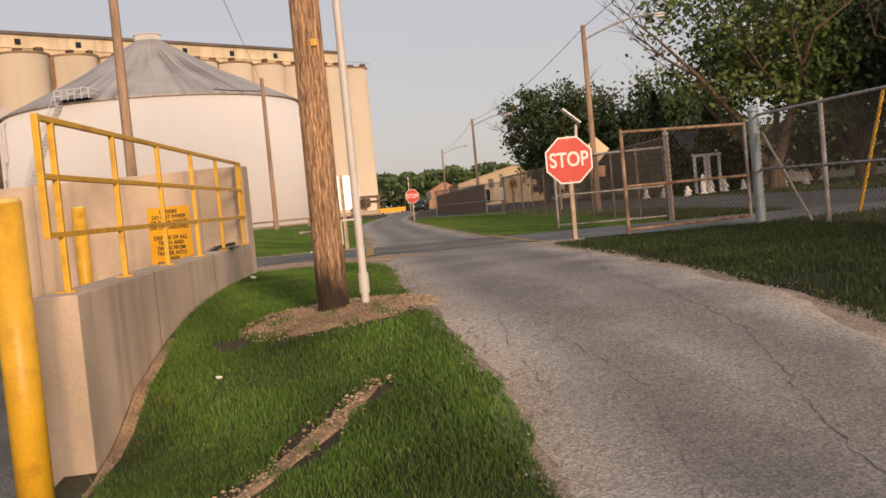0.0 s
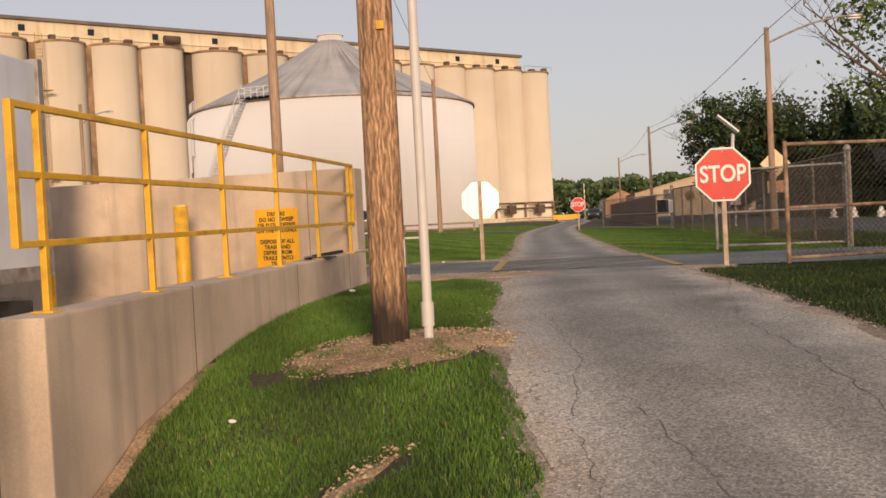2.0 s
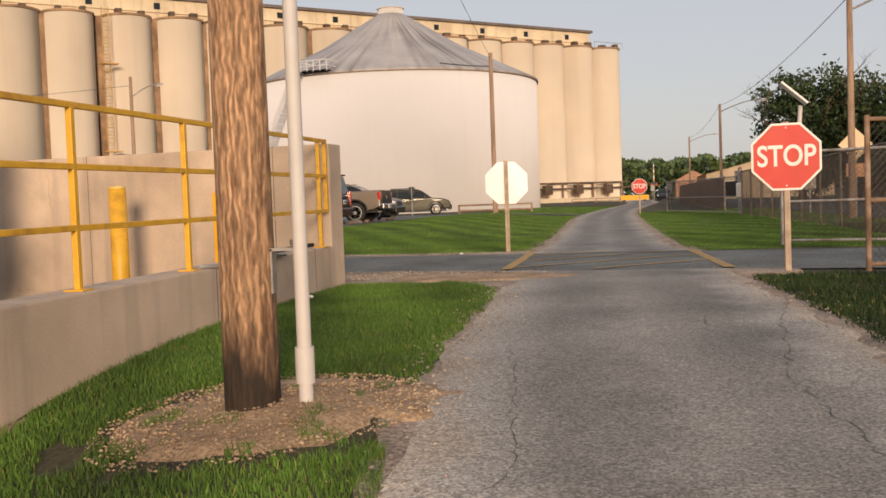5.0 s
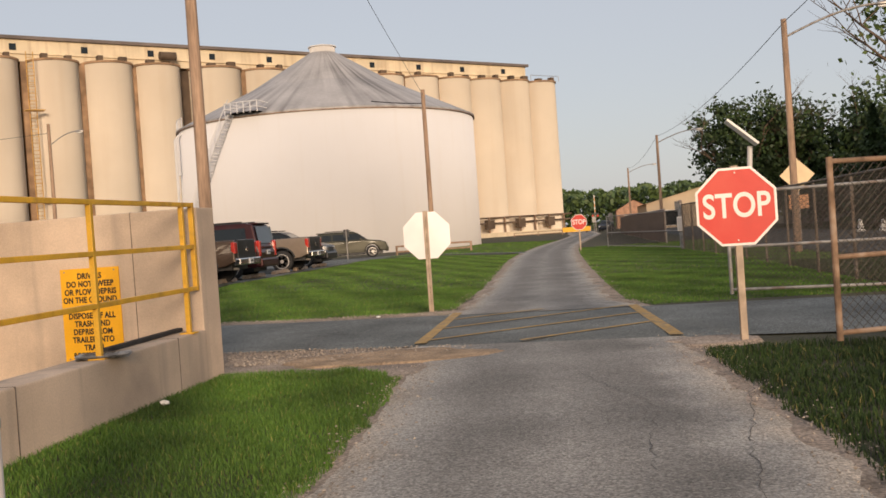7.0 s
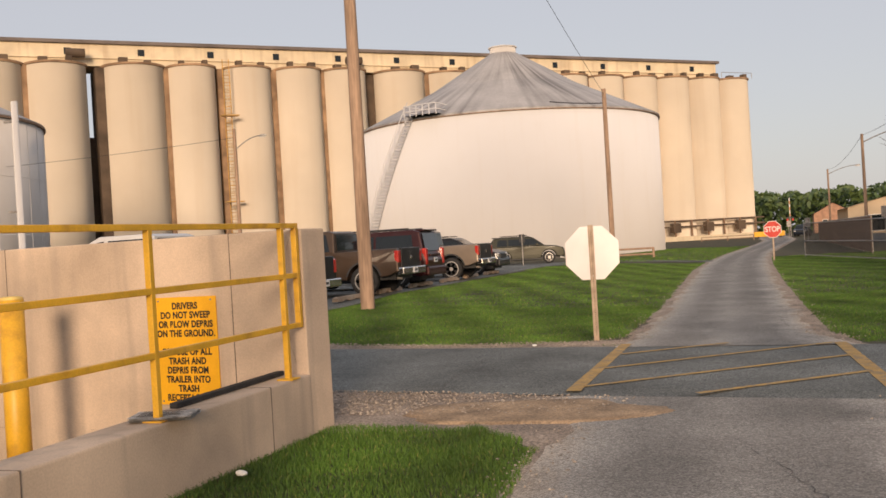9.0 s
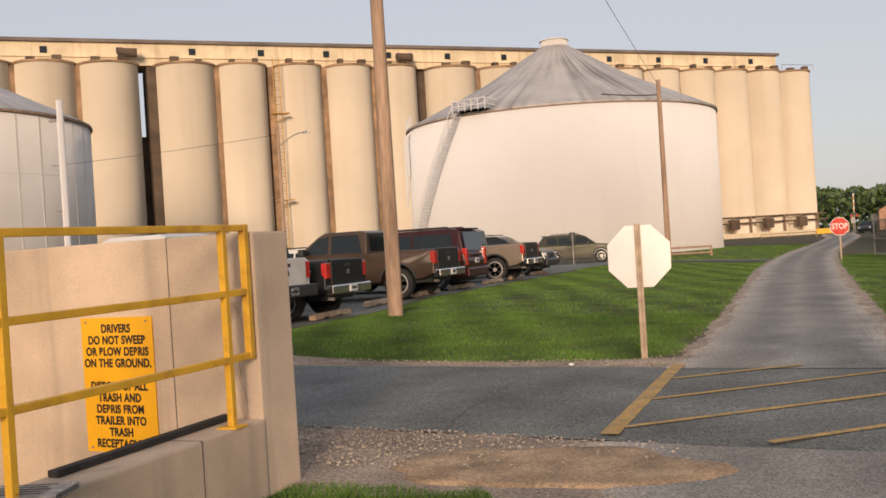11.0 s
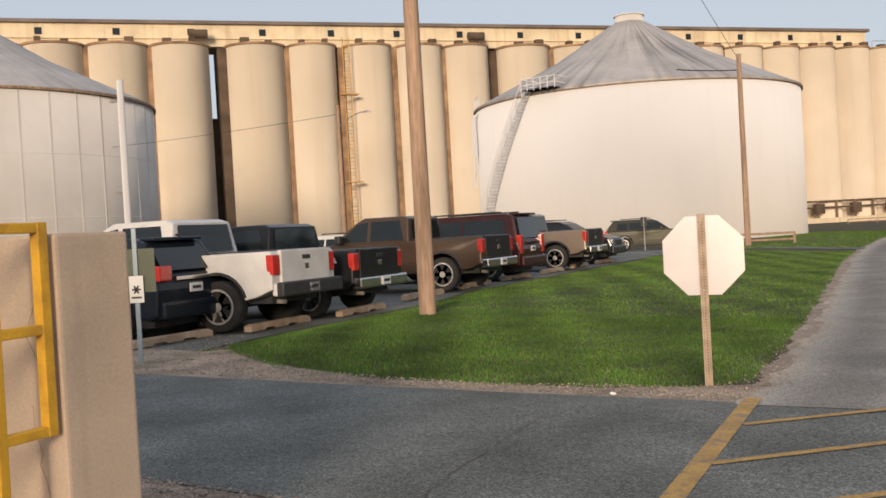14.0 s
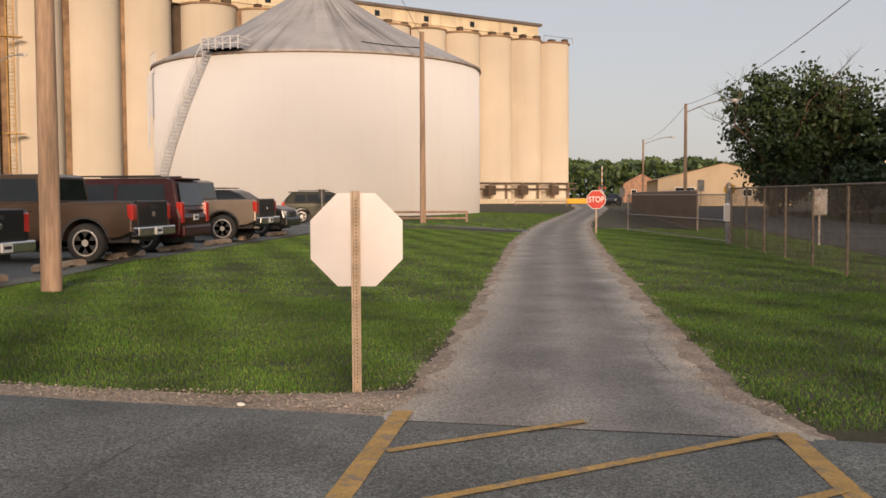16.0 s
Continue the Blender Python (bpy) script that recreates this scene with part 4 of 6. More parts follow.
def road_sign(x, y, kind, z, label, turn=0):
    t = thing("road_sign", label, "road sign", at=pose(x, y, ground_z(x, y), 0, 0, turn))
    part("post", boxed(-0.03, 0.01, -0.1, 0.03, 0.05, z + 0.45), M["galv_dull"], t)
    orange = M["pale_orange"]
    if kind == "diamond":
        part("plate", prism([(0.53, z), (0, z + 0.53), (-0.53, z), (0, z - 0.53)], 0.006), M["sign_back_warm"], t, "pale sun-lit diamond plate")
        part("lower_plate", boxed(-0.3, -0.006, z - 1.05, 0.3, 0.004, z - 0.62, bevel=0.004), orange, t, "faded orange lower plate")
    elif kind == "plate":
        part("plate", boxed(-0.24, -0.006, z - 0.4, 0.24, 0.004, z + 0.4, bevel=0.004), M["galv_dull"], t)
    elif kind == "round":
        part("plate", rod(bmesh.new(), (0, -0.006, z), (0, 0.004, z), 0.38, sides=28), M["sign_yellow"], t)
        for a in (45, -45):
            part("cross_bar", boxed(-0.3, -0.012, z - 0.03, 0.3, -0.007, z + 0.03, m=Matrix.Translation((0, 0, z)) @ Matrix.Rotation(radians(a), 4, "Y") @ Matrix.Translation((0, 0, -z))), M["black"], t)
    return t


M["pale_orange"] = material("pale_orange", (0.62, 0.30, 0.14), 0.55, vary=0.08, scale=3)
M["sign_back_warm"] = material("sign_back_warm", (0.70, 0.52, 0.30), 0.5, vary=0.05, scale=3)
road_sign(9.3, 16.4, "diamond", 2.35, "pale diamond road sign above an orange plate")
road_sign(9.2, 24.5, "plate", 1.35, "narrow pale sign plate behind the fence", 10)
road_sign(11.6, 60, "round", 1.9, "round yellow railway warning sign")
road_sign(10.2, 64, "plate", 2.2, "small pale orange sign plate on a post")


def lot_sign():
    t = thing("parking_sign", "dark sign plate with a small white reserved plate on a post", "sign", at=pose(-7.84, 0.89, 0.03, 0, 0, 25))
    part("post", boxed(-0.03, 0.0, -0.1, 0.03, 0.03, 1.9), M["post_blue"], t)
    part("plate", boxed(-0.26, 0.032, 1.02, 0.26, 0.038, 1.62, bevel=0.003), M["dark_green"], t, "dark olive back of a sign plate")
    w = part("small_plate", boxed(-0.1, -0.008, 0.88, 0.1, -0.002, 1.25, bevel=0.003), M["sign_white"], t, "small white plate with a dark mark")
    for a in (0, 60, 120):
        part("mark", boxed(-0.06, -0.012, 1.05, 0.06, -0.009, 1.075, m=Matrix.Translation((0, 0, 1.062)) @ Matrix.Rotation(radians(a), 4, "Y") @ Matrix.Translation((0, 0, -1.062))), M["black"], w)
    part("mark", boxed(-0.07, -0.012, 0.94, 0.07, -0.009, 0.965), M["black"], w)


M["dark_green"] = material("dark_green", (0.10, 0.11, 0.07), 0.6, vary=0.1)
lot_sign()


# ---------------------------------------------------------------- paint on the cross road
def paint_line(a, b, w, lift=0.0425):
    a, b = Vector((*a, 0)), Vector((*b, 0))
    d = (b - a).normalized()
    s = Vector((-d.y, d.x, 0)) * w / 2
    bm = bmesh.new()
    n = max(2, int((b - a).length / 0.12))
    l, r = [], []
    for k in range(n + 1):
        p = a.lerp(b, k / n)
        j = 0.008 * noise.noise((p.x * 9, p.y * 9, 3))
        l.append(bm.verts.new(p + s * (1 + j * 10) + Vector((0, 0, ground_z(p.x, p.y) + lift))))
        r.append(bm.verts.new(p - s * (1 - j * 10) + Vector((0, 0, ground_z(p.x, p.y) + lift))))
    for k in range(n):
        bm.faces.new((r[k], r[k + 1], l[k + 1], l[k]))
    solo("painted_line", bm, M["yellow_line"], "worn yellow painted line on asphalt", "road marking", "crossing lines", kind="structure")


paint_line((0.52, -0.66), (0.58, -4.72), 0.145)
paint_line((3.17, -1.05), (3.42, -5.2), 0.145)
for a, b in (((0.62, -1.83), (1.85, -0.85)), ((0.62, -3.12), (3.1, -1.08)), ((0.64, -4.45), (3.22, -2.35)), ((1.75, -4.95), (3.3, -3.65))):
    paint_line(a, b, 0.085, 0.0465)



# ---------------------------------------------------------------- vehicles (front towards +x, standing on z = 0)
def car_paint(name, colour, metal=0.3):
    return material(name, colour, 0.38, metal=metal, vary=0.05, scale=2.0, fine=0.06, fine_scale=30, coat=0.25, spec=0.3, stain=tuple(c * 0.75 + 0.03 for c in colour), stain_amount=0.2, stain_scale=2.5)


M["glass_dark"] = material("glass_dark", (0.012, 0.016, 0.018), 0.05, vary=0.1, scale=2, spec=0.5)
M["chrome"] = material("chrome", (0.62, 0.61, 0.60), 0.18, metal=1.0, vary=0.05, scale=4)
M["alloy"] = material("alloy", (0.42, 0.40, 0.38), 0.35, metal=0.25, vary=0.06, scale=6)
M["lamp_red"] = material("lamp_red", (0.50, 0.03, 0.022), 0.18, vary=0.08, scale=8, coat=0.8)
M["lamp_clear"] = material("lamp_clear", (0.65, 0.62, 0.58), 0.12, vary=0.05, scale=8, coat=0.8)
M["trim_black"] = material("trim_black", (0.03, 0.03, 0.032), 0.55, vary=0.15, scale=6)
M["plate_white"] = material("plate_white", (0.62, 0.62, 0.62), 0.5, vary=0.06, scale=8)


def arc(cx, cz, r, a0, a1, n=10):
    return [(cx + r * math.cos(radians(a0 + (a1 - a0) * k / n)), cz + r * math.sin(radians(a0 + (a1 - a0) * k / n))) for k in range(n + 1)]


def shell(outline, width, tuck=0.0, belt=0.9, bevel=0.05, bow=0.0):
    """A body shell from its side outline: bevelled, drawn in above the belt line, and bowed towards the ends."""
    bm = prism(outline, width)
    edges = [e for e in bm.edges if all(abs(abs(v.co.y) - width / 2) < 1e-5 for v in e.verts) and e.verts[0].co.y * e.verts[1].co.y > 0]
    bmesh.ops.bevel(bm, geom=edges, offset=bevel, segments=2, affect="EDGES", profile=0.6, clamp_overlap=True)
    for v in bm.verts:
        v.co.y *= 1 - tuck * max(0.0, v.co.z - belt)
        if bow:
            v.co.y *= 1 - bow * (abs(v.co.x) / 2.7) ** 4
    bmesh.ops.triangulate(bm, faces=[f for f in bm.faces if len(f.verts) > 4])
    return bm


def side_panel(outline, width, side, tuck, belt, proud=0.006):
    bm = prism(outline, 0.012, Matrix.Translation((0, side * (width / 2 + proud - 0.003), 0)))
    for v in bm.verts:
        v.co.y *= 1 - tuck * max(0.0, v.co.z - belt)
    return bm


def cross_panel(x0, z0, w0, x1, z1, w1, thick=0.012):
    """A pane across the car between a lower and an upper edge."""
    bm = bmesh.new()
    n = Vector((z1 - z0, 0, -(x1 - x0))).normalized()
    q = [Vector((x0, -w0, z0)), Vector((x0, w0, z0)), Vector((x1, w1, z1)), Vector((x1, -w1, z1))]
    a = [bm.verts.new(p - n * thick) for p in q]
    b = [bm.verts.new(p + n * thick) for p in q]
    bm.faces.new(a)
    bm.faces.new(b[::-1])
    for i in range(4):
        j = (i + 1) % 4
        bm.faces.new((a[j], a[i], b[i], b[j]))
    bmesh.ops.recalc_face_normals(bm, faces=bm.faces)
    return bm


def wheel(t, x, y, r, side, spokes=6):
    w = part("wheel", lathe([(r * 0.66, -0.115), (r * 0.9, -0.125), (r * 0.985, -0.10), (r, -0.05), (r, 0.05), (r * 0.985, 0.10), (r * 0.9, 0.125), (r * 0.66, 0.115)], 36), M["rubber"], t, smooth=True)
    w.matrix_basis = Matrix.Translation((x, y, r)) @ Matrix.Rotation(radians(-90 * side), 4, "X")
    rim = lathe([(r * 0.67, 0.06), (r * 0.69, 0.118), (r * 0.61, 0.122), (r * 0.58, 0.075)], 32)
    for k in range(spokes):
        m = Matrix.Rotation(2 * math.pi * k / spokes, 4, "Z")
        box(rim, 0.05, -0.05, 0.085, r * 0.62, 0.05, 0.115, m=m)
    rod(rim, (0, 0, 0.06), (0, 0, 0.122), 0.075, sides=16)
    part("rim", rim, M["alloy"], w, "spoked alloy rim")
    part("brake_disc", rod(bmesh.new(), (0, 0, 0.03), (0, 0, 0.05), r * 0.6, sides=24), M["trim_black"], w)


def fittings(t, length, width, paint, wheel_x, r, tail, front, tail_z, z_bump, plate=True, chrome_bumper=True):
    """Wheels, lamps, bumpers, mirrors and number plate bars."""
    for x in wheel_x:
        for s in (-1, 1):
            wheel(t, x, s * (width / 2 - 0.125), r, s)
    mat = M["chrome"] if chrome_bumper else paint
    part("rear_bumper", boxed(tail - 0.10, -width * 0.47, z_bump - 0.11, tail + 0.10, width * 0.47, z_bump + 0.10, bevel=0.035), mat, t, "rear bumper")
    part("front_bumper", boxed(front - 0.12, -width * 0.47, z_bump - 0.13, front + 0.08, width * 0.47, z_bump + 0.10, bevel=0.04), mat, t, "front bumper")
    if plate:
        p = part("number_plate", boxed(tail - 0.125, -0.16, z_bump - 0.08, tail - 0.102, 0.16, z_bump + 0.08, bevel=0.004), M["plate_white"], t)
        part("plate_bar", boxed(tail - 0.129, -0.11, z_bump - 0.025, tail - 0.1255, 0.11, z_bump + 0.03), M["trim_black"], p)
    part("grille", boxed(front - 0.03, -width * 0.3, z_bump + 0.14, front + 0.02, width * 0.3, z_bump + 0.38, bevel=0.02), M["trim_black"], t)
    for s in (-1, 1):
        part("headlight", boxed(front - 0.12, s * width * 0.40 - 0.13, z_bump + 0.2, front + 0.0, s * width * 0.40 + 0.11, z_bump + 0.38, bevel=0.03), M["lamp_clear"], t)


def pickup(paint, at, label, lift=0.0, tailgate_mat=None, bumper="chrome", mark=None, roof=1.86, dark_bed=True, canopy=False):
    """Crew-cab pickup, 5.8 m long."""
    W, r = 2.0, 0.40 + lift * 0.5
    t = thing("pickup_truck", label, "pickup truck", "parked vehicles", at)
    z = lift
    rx, fx = -1.85, 1.80
    a = r + 0.10
    out = [(2.82, 0.42 + z), (2.9, 0.75 + z), (2.84, 1.04 + z), (2.6, 1.14 + z), (1.3, 1.22 + z), (-0.9, 1.22 + z), (-0.92, 1.24 + z), (-2.86, 1.26 + z), (-2.9, 1.20 + z), (-2.9, 0.62 + z), (-2.6, 0.5 + z)]
    out += arc(rx, r, a, 170, 10)[0:] + [(rx + a + 0.02, 0.42 + z), (fx - a - 0.02, 0.42 + z)] + arc(fx, r, a, 170, 10)
    out = [p for p in out if p[1] > 0.3]
    body = part("body", shell(out, W, 0.10, 0.95 + z, 0.035), paint, t)
    cab = [(1.28, 1.2 + z), (0.55, roof - 0.1 + z), (0.35, roof + z), (-0.75, roof + z), (-0.92, roof - 0.06 + z), (-0.98, 1.2 + z)]
    tuck = 0.26
    part("cab", shell(cab, W * 0.985, tuck, 1.2 + z, 0.05), paint, t)
    for s in (-1, 1):
        part("side_window", side_panel([(1.02, 1.27 + z), (0.52, roof - 0.15 + z), (0.22, roof - 0.1 + z), (0.22, 1.27 + z)], W * 0.985, s, tuck, 1.2 + z), M["glass_dark"], t)
        part("side_window", side_panel([(0.12, 1.27 + z), (0.12, roof - 0.1 + z), (-0.68, roof - 0.1 + z), (-0.82, 1.27 + z)], W * 0.985, s, tuck, 1.2 + z), M["glass_dark"], t)
        part("door_seam", side_panel([(0.18, 0.55 + z), (0.18, 1.2 + z), (0.165, 1.2 + z), (0.165, 0.55 + z)], W, s, 0.1, 0.95 + z, 0.001), M["trim_black"], t)
        part("door_handle", boxed(-0.7, s * W * 0.49 - 0.02, 1.06 + z, -0.5, s * W * 0.49 + 0.03, 1.10 + z, bevel=0.01), paint, t)
        m = part("mirror", boxed(0.86, s * (W / 2 + 0.11) - 0.1, 1.24 + z, 1.02, s * (W / 2 + 0.11) + 0.1, 1.45 + z, bevel=0.03), M["trim_black"], t)
        part("tail_light", boxed(-2.93, s * (W / 2 - 0.13) - 0.09, 0.86 + z, -2.80, s * (W / 2 - 0.13) + 0.118, 1.2 + z, bevel=0.02), M["lamp_red"], t, "red tail light")
        part("wheel_arch_trim", prism(arc(rx, r, a + 0.05, 165, 15, 14) + arc(rx, r, a, 15, 165, 14), 0.02, Matrix.Translation((0, s * W / 2, 0))), M["trim_black"], t)
    part("rear_window", cross_panel(-0.985, 1.3 + z, 0.78, -0.935, roof - 0.1 + z, 0.7), M["glass_dark"], t)
    part("windscreen", cross_panel(1.2, 1.24 + z, 0.84, 0.56, roof - 0.09 + z, 0.68), M["glass_dark"], t)
    g = part("tailgate", boxed(-2.945, -0.76, 0.68 + z, -2.87, 0.76, 1.27 + z, bevel=0.02), tailgate_mat or paint, t)
    part("gate_handle", boxed(-2.955, -0.12, 1.1 + z, -2.94, 0.12, 1.17 + z, bevel=0.006), M["trim_black"], g)
    part("badge", boxed(-2.957, -0.06, 0.93 + z, -2.945, 0.06, 1.03 + z, bevel=0.01), M["chrome"], g, "small chrome badge")
    bed = bmesh.new()
    box(bed, -2.86, -0.84, 1.262 + z, -1.02, 0.84, 1.275 + z)
    part("bed_cover", bed, M["trim_black"], t, "dark bed cover")
    fittings(t, 5.8, W, paint, (rx, fx), r, -2.96, 2.88, 1.0 + z, 0.62 + z, True, bumper == "chrome")
    if bumper == "black":
        part("bumper_cover", boxed(-3.085, -0.95, 0.50 + z, -2.95, 0.95, 0.74 + z, bevel=0.03), M["trim_black"], t)
    part("axle", rod(bmesh.new(), (rx, -0.8, r), (rx, 0.8, r), 0.07), M["trim_black"], t)
    part("exhaust", rod(bmesh.new(), (-2.2, 0.5, 0.42 + z), (-2.85, 0.55, 0.40 + z), 0.04), M["galv_dull"], t)
    part("underbody", boxed(-2.7, -0.7, 0.38 + z, 2.6, 0.7, 0.6 + z), M["trim_black"], t)
    if mark:
        for k in range(3):
            part("decal_bar", side_panel([(-2.55 + 0.14 * k, 1.02 + z), (-2.49 + 0.14 * k, 1.14 + z), (-2.40 + 0.14 * k, 1.14 + z), (-2.46 + 0.14 * k, 1.02 + z)], W, 1, 0.1, 0.95 + z, 0.004), M["sign_white"], t)
    return t


def wagon(paint, at, label, name="suv", length=4.7, roof=1.70, W=1.86, r=0.36, van=False, rails=True, low_mat=None, light_up=0.0):
    t = thing(name, label, "van" if van else "car", "parked vehicles", at)
    h = length / 2
    rx, fx, a = -h + 0.98, h - 0.95, r + 0.07
    nose = 1.02 if not van else 1.05
    belt = 1.02
    out = [(h - 0.08, 0.36), (h, 0.62), (h - 0.1, 0.90), (h - 0.5, nose), (h - 1.25, belt + 0.08), (-h + 0.06, belt + 0.08), (-h - 0.02, 0.85), (-h + 0.02, 0.42), (-h + 0.2, 0.34)]
    out += arc(rx, r, a, 175, 5) + [(rx + a + 0.04, 0.30), (fx - a - 0.04, 0.30)] + arc(fx, r, a, 175, 5)
    part("body", shell(out, W, 0.08, 0.9, 0.06), paint, t)
    tuck = 0.30 if not van else 0.2
    slope = 0.22 if van else 0.42
    cab = [(h - 1.15, belt + 0.04), (h - 1.85, roof - 0.1), (h - 2.1, roof - 0.01), (-h + slope + 0.25, roof), (-h + slope, roof - 0.07), (-h + 0.05, belt + 0.04)]
    part("cabin", shell(cab, W * 0.97, tuck, belt, 0.06), paint, t)
    zt, zb = roof - 0.16, belt + 0.10
    xs = [h - 1.45, h - 2.0, h - 2.45, h - 3.35, -h + slope + 0.2]
    for s in (-1, 1):
        part("side_window", side_panel([(xs[0] + 0.1, zb), (xs[1] + 0.12, zt), (xs[2] + 0.04, zt), (xs[2] + 0.04, zb)], W * 0.97, s, tuck, belt), M["glass_dark"], t)
        part("side_window", side_panel([(xs[2] - 0.04, zb), (xs[2] - 0.04, zt), (xs[3] + 0.04, zt), (xs[3] + 0.04, zb)], W * 0.97, s, tuck, belt), M["glass_dark"], t)
        part("side_window", side_panel([(xs[3] - 0.04, zb), (xs[3] - 0.04, zt), (xs[4] + 0.06, zt), (xs[4] - 0.02, zb)], W * 0.97, s, tuck, belt), M["glass_dark"], t)
        for xx in (xs[2], xs[3]):
            part("door_seam", side_panel([(xx, 0.45), (xx, 1.0), (xx - 0.012, 1.0), (xx - 0.012, 0.45)], W, s, 0.08, 0.9, 0.001), M["trim_black"], t)
            part("door_handle", boxed(xx + 0.06, s * W * 0.485 - 0.02, 0.96, xx + 0.24, s * W * 0.485 + 0.03, 1.0, bevel=0.01), M["chrome"] if not van else paint, t)
        part("mirror", boxed(h - 1.7, s * (W / 2 + 0.09) - 0.09, 1.06, h - 1.55, s * (W / 2 + 0.09) + 0.09, 1.22, bevel=0.03), paint, t)
        zl = (0.86, 1.12) if not van else (0.72, 1.25)
        zl = (zl[0] + light_up, zl[1] + light_up)
        wd = 0.2 if not van else 0.08
        part("tail_light", boxed(-h - 0.035, s * (W / 2 - 0.14) - wd, zl[0], -h + 0.12, s * (W / 2 - 0.14) + 0.11, zl[1], bevel=0.03), M["lamp_red"], t, "red tail light")
        part("sill", boxed(rx + a, s * W * 0.48 - 0.03, 0.27, fx - a, s * W * 0.48 + 0.03, 0.36, bevel=0.01), low_mat or M["trim_black"], t)
        if rails:
            part("roof_rail", rod(bmesh.new(), (h - 2.2, s * W * 0.34, roof + 0.05), (-h + slope + 0.4, s * W * 0.34, roof + 0.05), 0.02, sides=8), M["trim_black"], t)
    part("rear_window", cross_panel(-h + 0.045, belt + 0.14, W * 0.40, -h + slope - 0.035, roof - 0.13, W * 0.33), M["glass_dark"], t)
    part("windscreen", cross_panel(h - 1.22, belt + 0.09, W * 0.42, h - 1.83, roof - 0.11, W * 0.34), M["glass_dark"], t)
    part("spoiler", boxed(-h + slope - 0.12, -W * 0.33, roof - 0.05, -h + slope + 0.2, W * 0.33, roof + 0.005, bevel=0.02), paint, t)
    part("chrome_bar", boxed(-h - 0.03, -W * 0.26, 0.99, -h + 0.03, W * 0.26, 1.06, bevel=0.01), M["chrome"] if not van else paint, t, "bright tailgate bar")
    p = part("number_plate", boxed(-h - 0.04, -0.16, 0.78, -h - 0.018, 0.16, 0.93, bevel=0.004), M["plate_white"], t)
    part("plate_bar", boxed(-h - 0.044, -0.11, 0.83, -h - 0.0405, 0.11, 0.88), M["trim_black"], p)
    for x in (rx, fx):
        for s in (-1, 1):
            wheel(t, x, s * (W / 2 - 0.12), r, s)
    part("rear_bumper", boxed(-h - 0.09, -W * 0.46, 0.36, -h + 0.15, W * 0.46, 0.66, bevel=0.06), low_mat or paint, t)
    part("front_bumper", boxed(h - 0.14, -W * 0.46, 0.32, h + 0.06, W * 0.46, 0.62, bevel=0.06), low_mat or paint, t)
    part("grille", boxed(h - 0.10, -W * 0.25, 0.64, h + 0.005, W * 0.25, 0.84, bevel=0.02), M["trim_black"], t)
    for s in (-1, 1):
        part("headlight", boxed(h - 0.2, s * W * 0.37 - 0.14, 0.68, h - 0.02, s * W * 0.37 + 0.12, 0.86, bevel=0.04), M["lamp_clear"], t)
    part("underbody", boxed(-h + 0.3, -0.7, 0.22, h - 0.3, 0.7, 0.45), M["trim_black"], t)
    return t


P_BLUE = car_paint("paint_dark_blue", (0.012, 0.017, 0.028))
P_WHITE = car_paint("paint_white", (0.62, 0.60, 0.58), 0.0)
P_BLACK = car_paint("paint_black", (0.014, 0.014, 0.016))
P_BROWN = car_paint("paint_brown", (0.075, 0.048, 0.032))
P_RED = car_paint("paint_dark_red", (0.045, 0.009, 0.009))
P_SILVER = car_paint("paint_tan_silver", (0.26, 0.205, 0.16), 0.4)
P_OLIVE = car_paint("paint_olive", (0.020, 0.020, 0.011))


def parked(light_x, y, reach, turn=180):
    """A place in the row: where the tail lights stand, and how far they are from the middle of the car."""
    x = light_x - reach
    return pose(x, y, ground_z(x, y) + 0.03, 0, 0, turn)


wagon(P_BLUE, parked(-9.33, 3.89, 2.35), "dark blue sport utility vehicle parked tail out", "suv", 4.7, 1.72, light_up=0.13)
pickup(P_WHITE, parked(-8.08, 5.3, 3.2) @ Matrix.Diagonal((1.12, 1.0, 1.03, 1)), "white pickup truck with black rear bumper", 0.08, bumper="black", roof=1.90)
pickup(P_BLACK, parked(-8.0, 7.85, 2.87), "black pickup truck with chrome bumper and side decal", 0.03, mark=True)
pickup(P_BROWN, parked(-7.57, 13.04, 2.87), "brown metallic pickup truck with black tailgate", 0.03, tailgate_mat=P_BLACK)
wagon(P_RED, parked(-8.1, 16.96, 2.55), "dark red passenger van with tinted windows", "van", 5.1, 1.86, 1.95, 0.37, van=True)
pickup(P_SILVER, parked(-7.85, 22.0, 2.87), "tan silver pickup truck with black tailgate", 0.03, tailgate_mat=P_BLACK)
wagon(P_BLACK, parked(-8.3, 26.7, 2.35, 0), "black car parked nose out", "suv", 4.6, 1.62)
wagon(P_OLIVE, parked(-11.6, 44.2, 0.0, 13.5), "olive green estate car parked side on", "suv", 4.6, 1.66)
wagon(P_WHITE, parked(-17.0, 24.3, 2.3), "white car in the second parking row", "suv", 4.6, 1.6)


